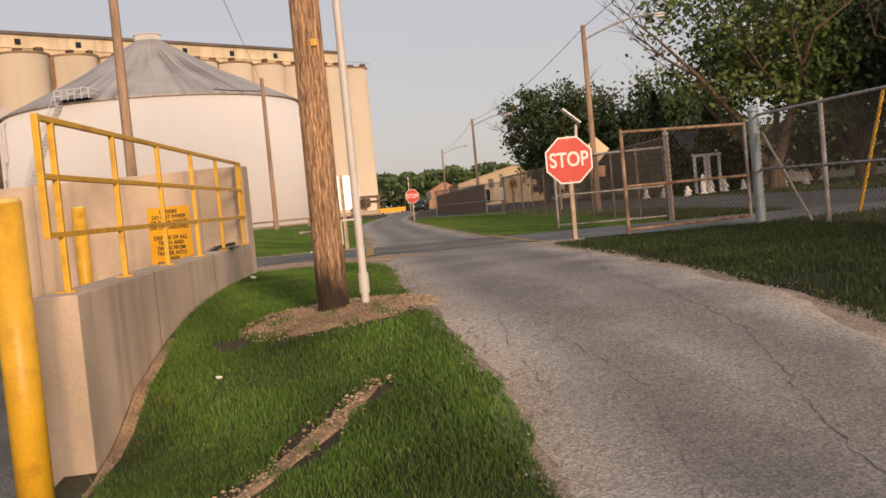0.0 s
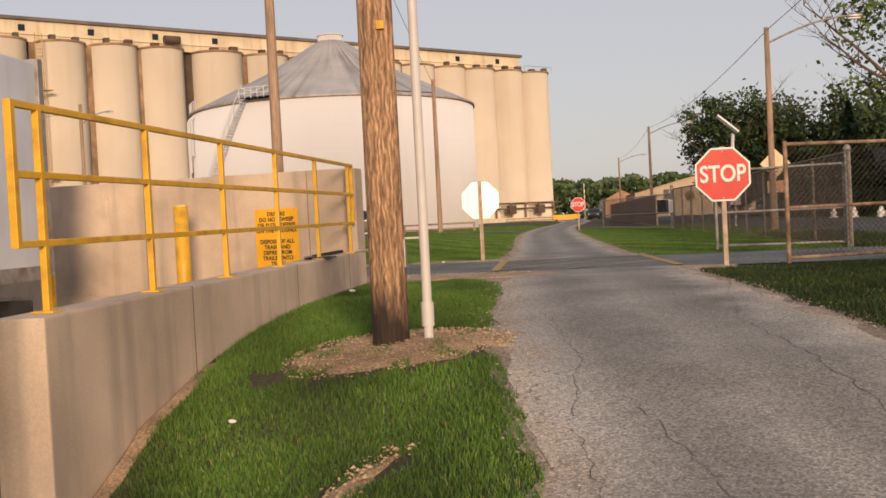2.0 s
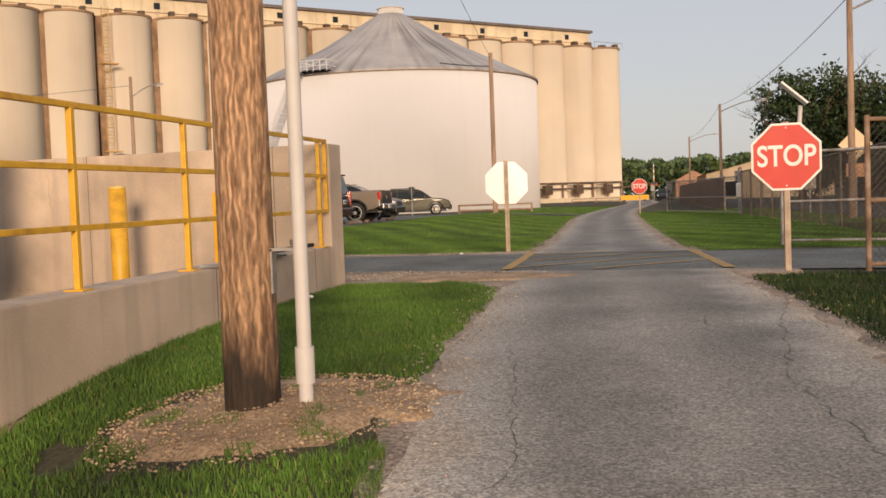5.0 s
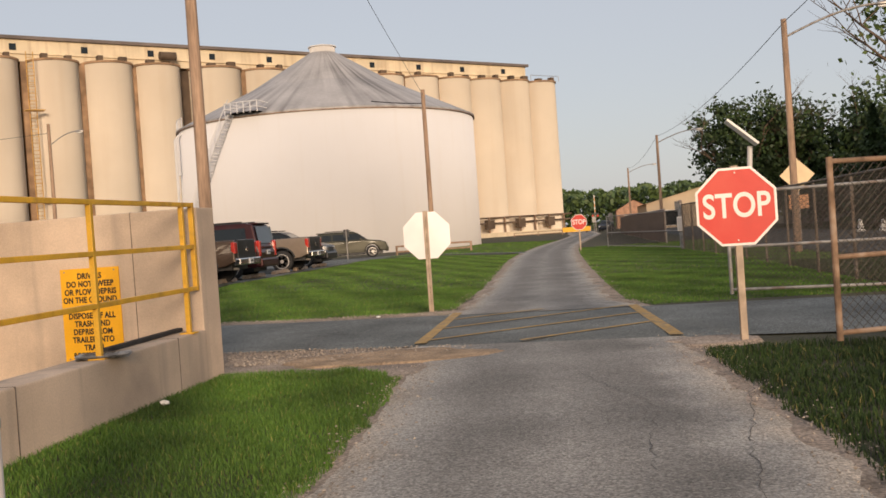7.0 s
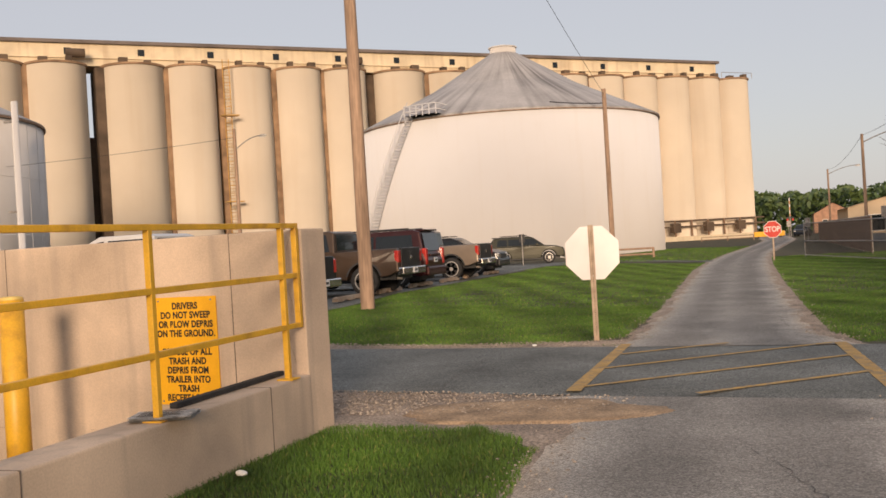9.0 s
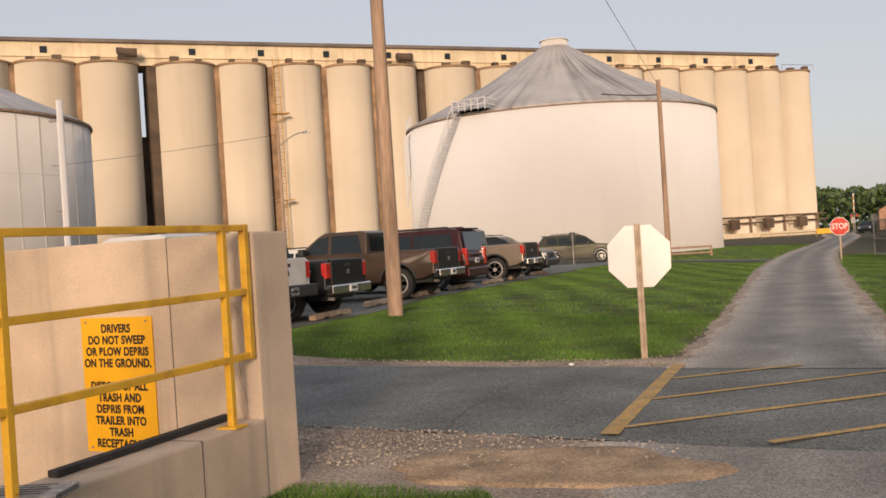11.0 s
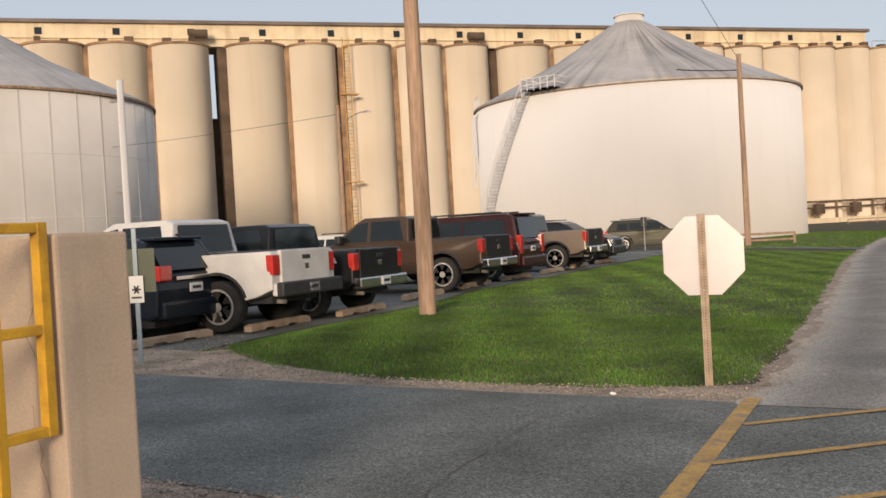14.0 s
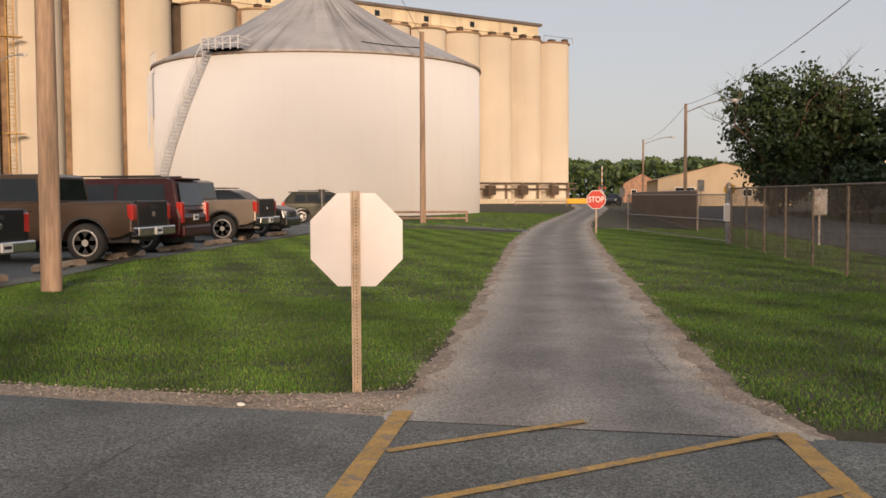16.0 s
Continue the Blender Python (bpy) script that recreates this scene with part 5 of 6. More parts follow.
def wheel_stops():
    stop = None
    for k, (x, y) in enumerate(((-9.3, 3.2), (-8.72, 5.4), (-8.5, 8.0), (-8.65, 11.1), (-8.55, 13.85), (-8.7, 17.1), (-8.7, 20.2), (-8.85, 23.4), (-8.85, 26.4))):
        m = pose(x, y, ground_z(x, y) + 0.026, 0, 0, 90 + (k * 37 % 5 - 2))
        if stop is None:
            prof = [(-0.92, 0.0), (-0.92, 0.09), (-0.84, 0.13), (0.84, 0.13), (0.92, 0.09), (0.92, 0.0), (0.52, 0.0), (0.48, 0.035), (0.22, 0.035), (0.18, 0.0), (-0.18, 0.0), (-0.22, 0.035), (-0.48, 0.035), (-0.52, 0.0)]
            bm = prism(prof, 0.16)
            for v in bm.verts:
                if v.co.z > 0.1:
                    v.co.y *= 0.7
            stop = solo("wheel_stop", bm, M["concrete_stop"], "weathered concrete wheel stop with worn ochre paint", "wheel stop", "wheel stops")
            stop.matrix_basis = m
        else:
            copy_thing(stop, m)


M["concrete_stop"] = material("concrete_stop", (0.42, 0.31, 0.22), 0.85, vary=0.15, scale=3, fine=0.2, fine_scale=50, stain=(0.5, 0.45, 0.38), stain_amount=0.5, stain_scale=2.0)
wheel_stops()



# ---------------------------------------------------------------- elevator, tank and far details
def elevator_details():
    t = ELEV
    ang = math.atan2(U.y, U.x)
    rot = Matrix.Translation(S0) @ Matrix.Rotation(ang, 4, "Z")
    rnd = random.Random(5)
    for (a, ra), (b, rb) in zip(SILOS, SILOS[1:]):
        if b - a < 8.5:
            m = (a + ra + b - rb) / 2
            part("joint_strip", boxed(m - 0.42, 2.5, -0.3, m + 0.42, 4.3, SILO_H - 0.2, m=rot), M["silo_joint"], t, "streaky brown strip in the joint between silos")
    for s, r in SILOS:
        for d in (-1.7, 1.5):
            if rnd.random() < 0.85:
                w = rnd.uniform(0.35, 0.6)
                part("roof_hatch", boxed(s + d - w, 0.5, SILO_H, s + d + w, 1.5, SILO_H + rnd.uniform(0.35, 0.75), bevel=0.03, m=rot), M["silo_dark"], t, "dark roof hatch")
    for k in range(16):
        s = -30 + k * 9.6
        part("gallery_window", boxed(s - 0.45, 3.52, 30.4, s + 0.45, 3.7, 31.3, m=rot), M["glass_dark"], t, "small dark window")
    part("gallery_ledge", boxed(-42, 3.35, 29.9, 119.5, 3.62, 30.05, m=rot), M["gallery"], t)
    # caged ladder
    lad = part("ladder", rods([((28.3, -0.25, 0), (28.3, -0.25, 29.5)), ((29.2, -0.25, 0), (29.2, -0.25, 29.5))], 0.07, 6), M["ladder_ochre"], t, "ochre caged ladder")
    lad.matrix_basis = rot
    for k in range(60):
        bm = bmesh.new()
        rod(bm, (28.3, -0.25, 0.4 + k * 0.48), (29.2, -0.25, 0.4 + k * 0.48), 0.035, sides=5)
        part("rung", bm, M["ladder_ochre"], lad)
    for k in range(24):
        bm = bmesh.new()
        z = 3 + k * 1.1
        pts = [(28.2 + 1.1 * j / 6, -0.3 - 0.75 * math.sin(math.pi * j / 6), z) for j in range(7)]
        for a, b in zip(pts, pts[1:]):
            rod(bm, a, b, 0.03, sides=4, caps=False)
        part("cage_hoop", bm, M["ladder_ochre"], lad)
    for z in (9.5, 21.5):
        part("landing", boxed(27.6, -1.6, z, 30.0, -0.1, z + 0.12), M["ladder_ochre"], lad)
    # pipework round the feet of the far silos
    for z, y in ((3.6, -0.5), (2.6, -0.8)):
        part("foot_pipe", rod(bmesh.new(), rot @ Vector((92, y, z)), rot @ Vector((125, y, z)), 0.16, sides=10), M["silo_dark"], t)
    for k in range(9):
        s = 94 + k * 3.6
        part("pipe_leg", boxed(s - 0.12, -0.9, -0.2, s + 0.12, -0.6, 3.7, m=rot), M["rust"], t)
        if k % 2:
            part("hopper_box", boxed(s - 0.8, -1.4, 1.6, s + 0.8, -0.3, 3.2, bevel=0.1, m=rot), M["silo_dark"], t)
    part("foot_slab", boxed(90, -2.5, -0.2, 128, 1, 0.9, m=rot), M["gallery"], t, "low concrete footing")
    part("roof_rail", rods([(rot @ Vector((118.5, 1, 29.9)), rot @ Vector((125.5, 1, 29.9))), (rot @ Vector((118.5, 1, 28.9)), rot @ Vector((118.5, 1, 29.9))), (rot @ Vector((125.5, 1, 28.9)), rot @ Vector((125.5, 1, 29.9)))], 0.05, 5), M["galv_dull"], t)
    for s in (48.6, 9.2):
        part("conveyor_drum", rod(bmesh.new(), rot @ Vector((s - 1.2, 1.6, 30.2)), rot @ Vector((s + 1.2, 1.6, 30.2)), 0.6, sides=14), M["silo_dark"], t)


M["ladder_ochre"] = material("ladder_ochre", (0.58, 0.34, 0.10), 0.6, vary=0.15, scale=1.0)
elevator_details()


def tank_details():
    t = TANK
    R, H = 13.6, 12.05
    P = lambda a, r, z: (r * math.cos(radians(a)), r * math.sin(radians(a)), z)
    n = 46
    st = part("stairs", bmesh_ribbon([(P(219 + 32 * k / n, R + 0.80, H * k / n + 0.0), P(219 + 32 * k / n, R + 0.80, H * k / n + 0.28)) for k in range(n + 1)]), M["tank_white"], t, "pale steel staircase curving up the tank")
    part("inner_stringer", bmesh_ribbon([(P(219 + 32 * k / n, R + 0.15, H * k / n), P(219 + 32 * k / n, R + 0.15, H * k / n + 0.28)) for k in range(n + 1)]), M["tank_white"], st)
    for k in range(n):
        a0 = 219 + 32 * (k + 0.1) / n
        a1 = 219 + 32 * (k + 0.9) / n
        z = H * (k + 0.5) / n + 0.12
        bm = bmesh.new()
        q = [P(a0, R + 0.12, z), P(a1, R + 0.12, z), P(a1, R + 0.83, z), P(a0, R + 0.83, z)]
        lo = [bm.verts.new(p) for p in q]
        hi = [bm.verts.new((p[0], p[1], p[2] + 0.05)) for p in q]
        bm.faces.new(hi)
        bm.faces.new(lo[::-1])
        for i in range(4):
            j = (i + 1) % 4
            bm.faces.new((lo[i], lo[j], hi[j], hi[i]))
        part("tread", bm, M["tank_white"], st)
    hr = [(P(219 + 32 * k / n, R + 0.82, H * k / n + 1.25)) for k in range(0, n + 1, 2)]
    part("handrail", rods(list(zip(hr, hr[1:])) + [(P(219 + 32 * k / n, R + 0.82, H * k / n + 0.2), P(219 + 32 * k / n, R + 0.82, H * k / n + 1.25)) for k in range(0, n + 1, 4)], 0.035, 5), M["tank_white"], st)
    pl = part("platform", bmesh_ribbon([(P(250 + 12 * k / 8, R - 0.8, H + 0.1), P(250 + 12 * k / 8, R + 1.05, H + 0.1)) for k in range(9)]), M["galv_dull"], t, "grated roof landing")
    pts = [P(250 + 12 * k / 5, R + 1.0, 0) for k in range(6)]
    pr = []
    for a in pts:
        pr.append(((a[0], a[1], H), (a[0], a[1], H + 0.9)))
    for a, b in zip(pts, pts[1:]):
        for z in (0.45, 0.9):
            pr.append(((a[0], a[1], H + z), (b[0], b[1], H + z)))
    for s in (0, -1):
        a, b = pts[s], P(250 if s == 0 else 262, R - 1.0, 0)
        for z in (0.45, 0.9):
            pr.append(((a[0], a[1], H + z), (b[0], b[1], H + z)))
    part("platform_rail", rods(pr, 0.045, 5), M["tank_white"], pl, "white pipe railing")
    pts = [P(196 + 3 * k, R + 0.05, 0) for k in range(8)]
    part("edge_rail", rods([((a[0], a[1], H), (a[0], a[1], H + 0.9)) for a in pts] + [((a[0], a[1], H + 0.9), (b[0], b[1], H + 0.9)) for a, b in zip(pts, pts[1:])], 0.04, 5), M["tank_white"], t)
    for a, z0 in ((205, 5.5), (209, 6.5), (214, 8)):
        part("vent_pipe", rods([(P(a, R + 0.3, z0), P(a, R + 0.3, 11.25)), (P(a, R + 0.3, 11.25), P(a, R, 11.65))], 0.11, 8), M["tank_white"], t)
    part("eave_ring", lathe([(R + 0.02, H - 0.19), (R + 0.15, H - 0.18), (R + 0.15, H - 0.12), (R + 0.02, H - 0.1)], 96), M["rust"], t, "rusty eave ring")
    t2 = TANK2
    H = 12.4
    for k in range(44):
        a = k * 360 / 44
        ob = part("rib", boxed(R - 0.03, -0.05, 0, R + 0.022, 0.05, H - 0.15), M["tank_grey"], t2)
        ob.matrix_basis = Matrix.Rotation(radians(a), 4, "Z")
    for z in (4.1, 8.2):
        part("hoop", lathe([(R + 0.001, z - 0.03), (R + 0.02, z), (R + 0.001, z + 0.03)], 96), M["tank_grey"], t2)
    part("eave_ring", lathe([(R + 0.02, H - 0.22), (R + 0.18, H - 0.2), (R + 0.18, H - 0.05), (R + 0.02, H - 0.03)], 96), M["rust"], t2, "rust-stained eave ring")


def bmesh_ribbon(pairs, thick=0.05):
    bm = bmesh.new()
    a = [bm.verts.new(p) for p, q in pairs]
    b = [bm.verts.new(q) for p, q in pairs]
    for i in range(len(a) - 1):
        bm.faces.new((a[i], a[i + 1], b[i + 1], b[i]))
    bmesh.ops.solidify(bm, geom=bm.faces[:], thickness=thick)
    return bm


tank_details()
mast = thing("vent_mast", "white pipe mast beside the grey tank", "pipe", at=pose(-45.45, 40.83, 0))
part("shaft", rod(bmesh.new(), (0, 0, 0), (0, 0, 13.0), 0.22, sides=14), M["tank_white"], mast)
for z in (5.5, 11.6):
    part("clamp", boxed(-0.9, -0.08, z, 0.1, 0.08, z + 0.15), M["galv_dull"], mast)


def low_rail(x0, x1, y, label):
    t = thing("pipe_barrier", label, "barrier")
    for z in (0.35, 0.7):
        part("rail", rod(bmesh.new(), (x0, y, z), (x1, y, z), 0.06, sides=8), M["pole_tan"], t)
    for k in range(3):
        x = x0 + (x1 - x0) * k / 2
        part("post", rod(bmesh.new(), (x, y, -0.1), (x, y, 0.75), 0.07, sides=8), M["pole_tan"], t)


low_rail(-9.2, -4.4, 47.0, "low rusty pipe barrier by the tank")
low_rail(0.0, -7.0, 130.0, "low pipe barrier by the tracks")
ls = thing("parking_sign", "small dark sign on a thin post by the lot", "sign", at=pose(-10.9, 40.5, 0.15))
part("post", rod(bmesh.new(), (0, 0, -0.1), (0, 0, 1.8), 0.03, sides=8), M["galv_dull"], ls)
part("plate", boxed(-0.16, -0.02, 1.35, 0.16, 0.0, 1.8), M["trim_black"], ls)


def gable(x, y, w, d, eave, ridge, wall_mat, roof_mat, label, turn=0, name="building", windows=()):
    t = thing(name, label, "building", at=pose(x, y, 0, 0, 0, turn))
    part("wall", prism([(-w / 2, 0), (w / 2, 0), (w / 2, eave), (0, ridge - 0.05), (-w / 2, eave)], d), wall_mat, t)
    for s in (-1, 1):
        bm = bmesh.new()
        q = [(0, -d / 2 - 0.4, ridge), (0, d / 2 + 0.4, ridge), (s * (w / 2 + 0.5), d / 2 + 0.4, eave - 0.15), (s * (w / 2 + 0.5), -d / 2 - 0.4, eave - 0.15)]
        bm.faces.new([bm.verts.new(p) for p in q])
        bmesh.ops.solidify(bm, geom=bm.faces[:], thickness=0.18)
        part("roof", bm, roof_mat, t)
    for wx, wz, ww, wh in windows:
        f = part("window", boxed(wx - ww / 2, -d / 2 - 0.06, wz, wx + ww / 2, -d / 2 + 0.05, wz + wh, bevel=0.02), M["sign_white"], t)
        part("pane", boxed(wx - ww / 2 + 0.08, -d / 2 - 0.08, wz + 0.08, wx + ww / 2 - 0.08, -d / 2 - 0.05, wz + wh - 0.08), M["glass_dark"], f)
    return t


M["tan_siding"] = material("tan_siding", (0.52, 0.40, 0.27), 0.7, vary=0.06, scale=0.4)
M["tan_roof"] = material("tan_roof", (0.60, 0.42, 0.24), 0.6, vary=0.08, scale=0.3)
M["grey_siding"] = material("grey_siding", (0.20, 0.19, 0.18), 0.8, vary=0.1, scale=0.6)
M["dark_roof"] = material("dark_roof", (0.09, 0.08, 0.075), 0.85, vary=0.2, scale=1.5)
M["brick_far"] = material("brick_far", (0.42, 0.24, 0.16), 0.85, vary=0.15, scale=1.5)
gable(20.5, 138, 17, 22, 3.6, 5.7, M["tan_siding"], M["tan_roof"], "long tan metal shed with a shallow roof", 0, "shed", ((-5, 0.3, 2.6, 2.2), (3, 1.2, 1.2, 1.0)))
gable(13.5, 190, 7, 8, 3.6, 5.6, M["brick_far"], M["dark_roof"], "small brick house far down the street", 0, "house", ((-1.5, 1.2, 1, 1.3), (1.5, 1.2, 1, 1.3)))
gable(27.5, 50, 9, 9, 2.6, 4.4, M["grey_siding"], M["dark_roof"], "grey house among the trees", 80, "house", ((-2, 1.0, 1.2, 1.2), (2, 1.0, 1.2, 1.2)))
gable(26, 78, 8, 9, 2.7, 4.6, M["grey_siding"], M["dark_roof"], "pale house behind the trees", 70, "house", ((-2, 1.0, 1.2, 1.2),))


def crossing():
    t = thing("crossing_gate", "raised striped railway crossing gate arm", "crossing gate", at=pose(5.2, 150, 0))
    part("mast", rod(bmesh.new(), (0, 0, 0), (0, 0, 3.2), 0.08, sides=8), M["galv"], t)
    for k in range(10):
        part("arm_band", boxed(-0.07, -0.03, 1.2 + k * 0.48, 0.07, 0.03, 1.68 + k * 0.48), M["sign_white" if k % 2 else "pale_orange"], t)
    part("cross_bar", boxed(-0.6, -0.1, 2.8, 0.6, -0.05, 3.0), M["black"], t)
    for s in (-0.4, 0.4):
        part("signal_lamp", rod(bmesh.new(), (s, -0.2, 2.6), (s, -0.05, 2.6), 0.18, sides=14), M["lamp_red"], t)
    b = thing("barrier", "long low yellow barrier by the tracks", "barrier", at=pose(2.0, 143, 0))
    part("beam", boxed(-2.2, -0.3, 0.25, 2.2, 0.3, 1.0, bevel=0.05), M["sign_yellow"], b)
    for s in (-1.6, 1.6):
        part("foot", boxed(s - 0.2, -0.35, 0, s + 0.2, 0.35, 0.25), M["black"], b)


crossing()
wagon(P_BLUE, pose(6.6, 140, 0.03, 0, 0, -100), "dark car far down the lane by the tracks", "suv")
road_sign(4.6, 128, "plate", 1.9, "small pale sign far along the lane")
road_sign(5.6, 84, "plate", 1.8, "pale sign plate by the far gate")


def monuments():
    stone = material("pale_stone", (0.66, 0.64, 0.62), 0.7, vary=0.1, scale=4)
    rnd = random.Random(8)
    for k, x in enumerate((15.6, 16.3, 17.0, 17.8, 18.6, 19.4, 21.0, 22.2, 23.5)):
        h = rnd.uniform(0.5, 1.1)
        prof = [(0.22, 0), (0.22, 0.12), (0.13, 0.16), (0.15 + 0.04 * (k % 3), h * 0.5), (0.09, h * 0.72), (0.11, h * 0.86), (0.04, h)]
        ob = solo("garden_ornament", lathe(prof, 14), stone, "pale stone garden ornament on the grass", "ornament", "garden ornaments", smooth=True)
        ob.location = (x, 31 + rnd.uniform(-2, 2.5), 0)
    for x in (18.7, 19.5):
        t = thing("white_arbour", "white painted wooden arbour frame", "arbour", at=pose(x, 33, 0))
        for s in (-0.3, 0.3):
            part("post", boxed(s - 0.07, -0.07, 0, s + 0.07, 0.07, 2.1), stone, t)
        part("lintel", boxed(-0.42, -0.08, 2.1, 0.42, 0.08, 2.25), stone, t)


monuments()



# ---------------------------------------------------------------- cracks
def crack(pts, width, lift, seed, label="dark jagged crack in the asphalt"):
    rnd = random.Random(seed)
    line = []
    for a, b in zip(pts, pts[1:]):
        n = max(2, int(math.dist(a, b) / 0.08))
        for k in range(n):
            f = k / n
            line.append((a[0] + (b[0] - a[0]) * f + rnd.uniform(-0.03, 0.03), a[1] + (b[1] - a[1]) * f + rnd.uniform(-0.02, 0.02)))
    bm = bmesh.new()
    l, r = [], []
    for k, (x, y) in enumerate(line):
        w = 0.45 * width * rnd.uniform(0.2, 1.2)
        z = ground_z(x, y) + lift
        l.append(bm.verts.new((x - w, y, z)))
        r.append(bm.verts.new((x + w, y + w * 0.5, z)))
    for k in range(len(l) - 1):
        bm.faces.new((l[k], r[k], r[k + 1], l[k + 1]))
    bmesh.ops.recalc_face_normals(bm, faces=bm.faces)
    solo("road_crack", bm, M["crack"], label, "crack", kind="structure")


M["crack"] = material("crack", (0.10, 0.092, 0.085), 0.95, vary=0.2)
crack([(-0.75, -4.75), (-0.88, -4.19), (-1.0, -2.96), (-1.02, -1.9), (-0.75, -1.0), (-0.4, -0.8)], 0.016, 0.0425, 1)
crack([(3.7, -8.2), (3.3, -10.5), (3.1, -12.4), (3.25, -13.9), (3.4, -15.3), (3.05, -17.8), (3.2, -21)], 0.008, 0.034, 2)
crack([(1.5, -11.6), (1.62, -12.5), (1.78, -13.9), (1.72, -15.2), (1.85, -16.4)], 0.006, 0.034, 3)
crack([(2.1, -15.0), (2.4, -16.3), (2.2, -18.2)], 0.005, 0.034, 4)
crack([(2.6, 1.2), (2.5, 2.8), (2.65, 4.0), (2.45, 5.6)], 0.010, 0.034, 5)
crack([(-5.0, -3.6), (-3.6, -2.9), (-2.4, -3.0), (-1.0, -2.9)], 0.012, 0.0425, 6)
crack([(2.2, -7.0), (2.9, -9.2), (2.75, -11.0)], 0.007, 0.034, 7)


# ---------------------------------------------------------------- bare earth, gravel, grass
def blob_sheet(cx, cy, rx, ry, lift, seed, mat, label, name="bare_earth", turn=0.0, rough=0.02):
    bm = bmesh.new()
    n, rings = 48, 7
    c = bm.verts.new((cx, cy, ground_z(cx, cy) + lift))
    prev = None
    for k in range(1, rings + 1):
        ring = []
        for i in range(n):
            a = 2 * math.pi * i / n
            f = k / rings * (1 + 0.28 * noise.noise((math.cos(a) * 1.6, math.sin(a) * 1.6, seed)) + 0.1 * noise.noise((math.cos(a) * 6, math.sin(a) * 6, seed)))
            u, v = rx * f * math.cos(a), ry * f * math.sin(a)
            x, y = cx + u * math.cos(turn) - v * math.sin(turn), cy + u * math.sin(turn) + v * math.cos(turn)
            ring.append(bm.verts.new((x, y, ground_z(x, y) + lift * (1 if k < rings else -1) + rough * noise.noise((x * 3, y * 3, seed)))))
        for i in range(n):
            j = (i + 1) % n
            if prev is None:
                bm.faces.new((c, ring[i], ring[j]))
            else:
                bm.faces.new((prev[i], ring[i], ring[j], prev[j]))
        prev = ring
    solo(name, bm, mat, label, "soil", kind="structure", smooth=True)


M["earth"] = material("earth", (0.50, 0.34, 0.205), 0.95, vary=0.2, scale=2.5, fine=0.45, fine_scale=45, bump=1.0, bump_scale=50)
blob_sheet(0.42, -13.1, 0.84, 0.80, 0.022, 1, M["earth"], "bare brown earth with stones round the pole")
blob_sheet(0.34, -16.1, 0.09, 0.9, 0.018, 2, M["earth"], "narrow worn strip of bare earth in grass", turn=-0.5)
blob_sheet(1.15, -12.95, 0.42, 0.42, 0.02, 3, M["earth"], "bare sandy patch at the lane edge")
blob_sheet(0.35, -5.75, 1.25, 0.72, 0.036, 4, M["earth"], "brown dirt at the lane mouth", rough=0.004)
blob_sheet(3.75, -5.75, 0.55, 0.4, 0.036, 6, M["gravel"], "loose gravel at the lane mouth", rough=0.004)
blob_sheet(-1.14, -14.4, 0.06, 1.6, 0.02, 5, M["earth"], "strip of bare earth under the dock wall")


def lerp_edge(line, y):
    if y <= line[0][1]:
        return line[0][0]
    for (xa, ya), (xb, yb) in zip(line, line[1:]):
        if y <= yb:
            return xa + (xb - xa) * (y - ya) / (yb - ya)
    return line[-1][0]


def stones(name, count, place, size, mats, label, seed):
    """Loose stones in one mesh: squashed eight-sided pebbles."""
    rng = np.random.default_rng(seed)
    base = np.array([(1, 0, 0), (0, 1, 0), (-1, 0, 0), (0, -1, 0), (0, 0, 1), (0, 0, -1)], float)
    tri = np.array([(0, 1, 4), (1, 2, 4), (2, 3, 4), (3, 0, 4), (1, 0, 5), (2, 1, 5), (3, 2, 5), (0, 3, 5)])
    V, F = [], []
    for k in range(count):
        x, y = place(rng)
        s = size[0] + (size[1] - size[0]) * rng.random() ** 3
        v = base * rng.uniform(0.6, 1.25, (6, 3)) * s * np.array([1, 0.8, 0.55])
        a = rng.uniform(0, 6.28)
        ca, sa = math.cos(a), math.sin(a)
        v = np.stack([v[:, 0] * ca - v[:, 1] * sa, v[:, 0] * sa + v[:, 1] * ca, v[:, 2]], 1)
        V.append(v + np.array([x, y, ground_z(x, y) + 0.03 + s * 0.15]))
        F.append(tri + 6 * k)
    me = bpy.data.meshes.new(name)
    me.from_pydata(np.concatenate(V).tolist(), [], np.concatenate(F).tolist())
    me.materials.append(mats)
    return tagged(new(name, me), label, "gravel", kind="stuff")


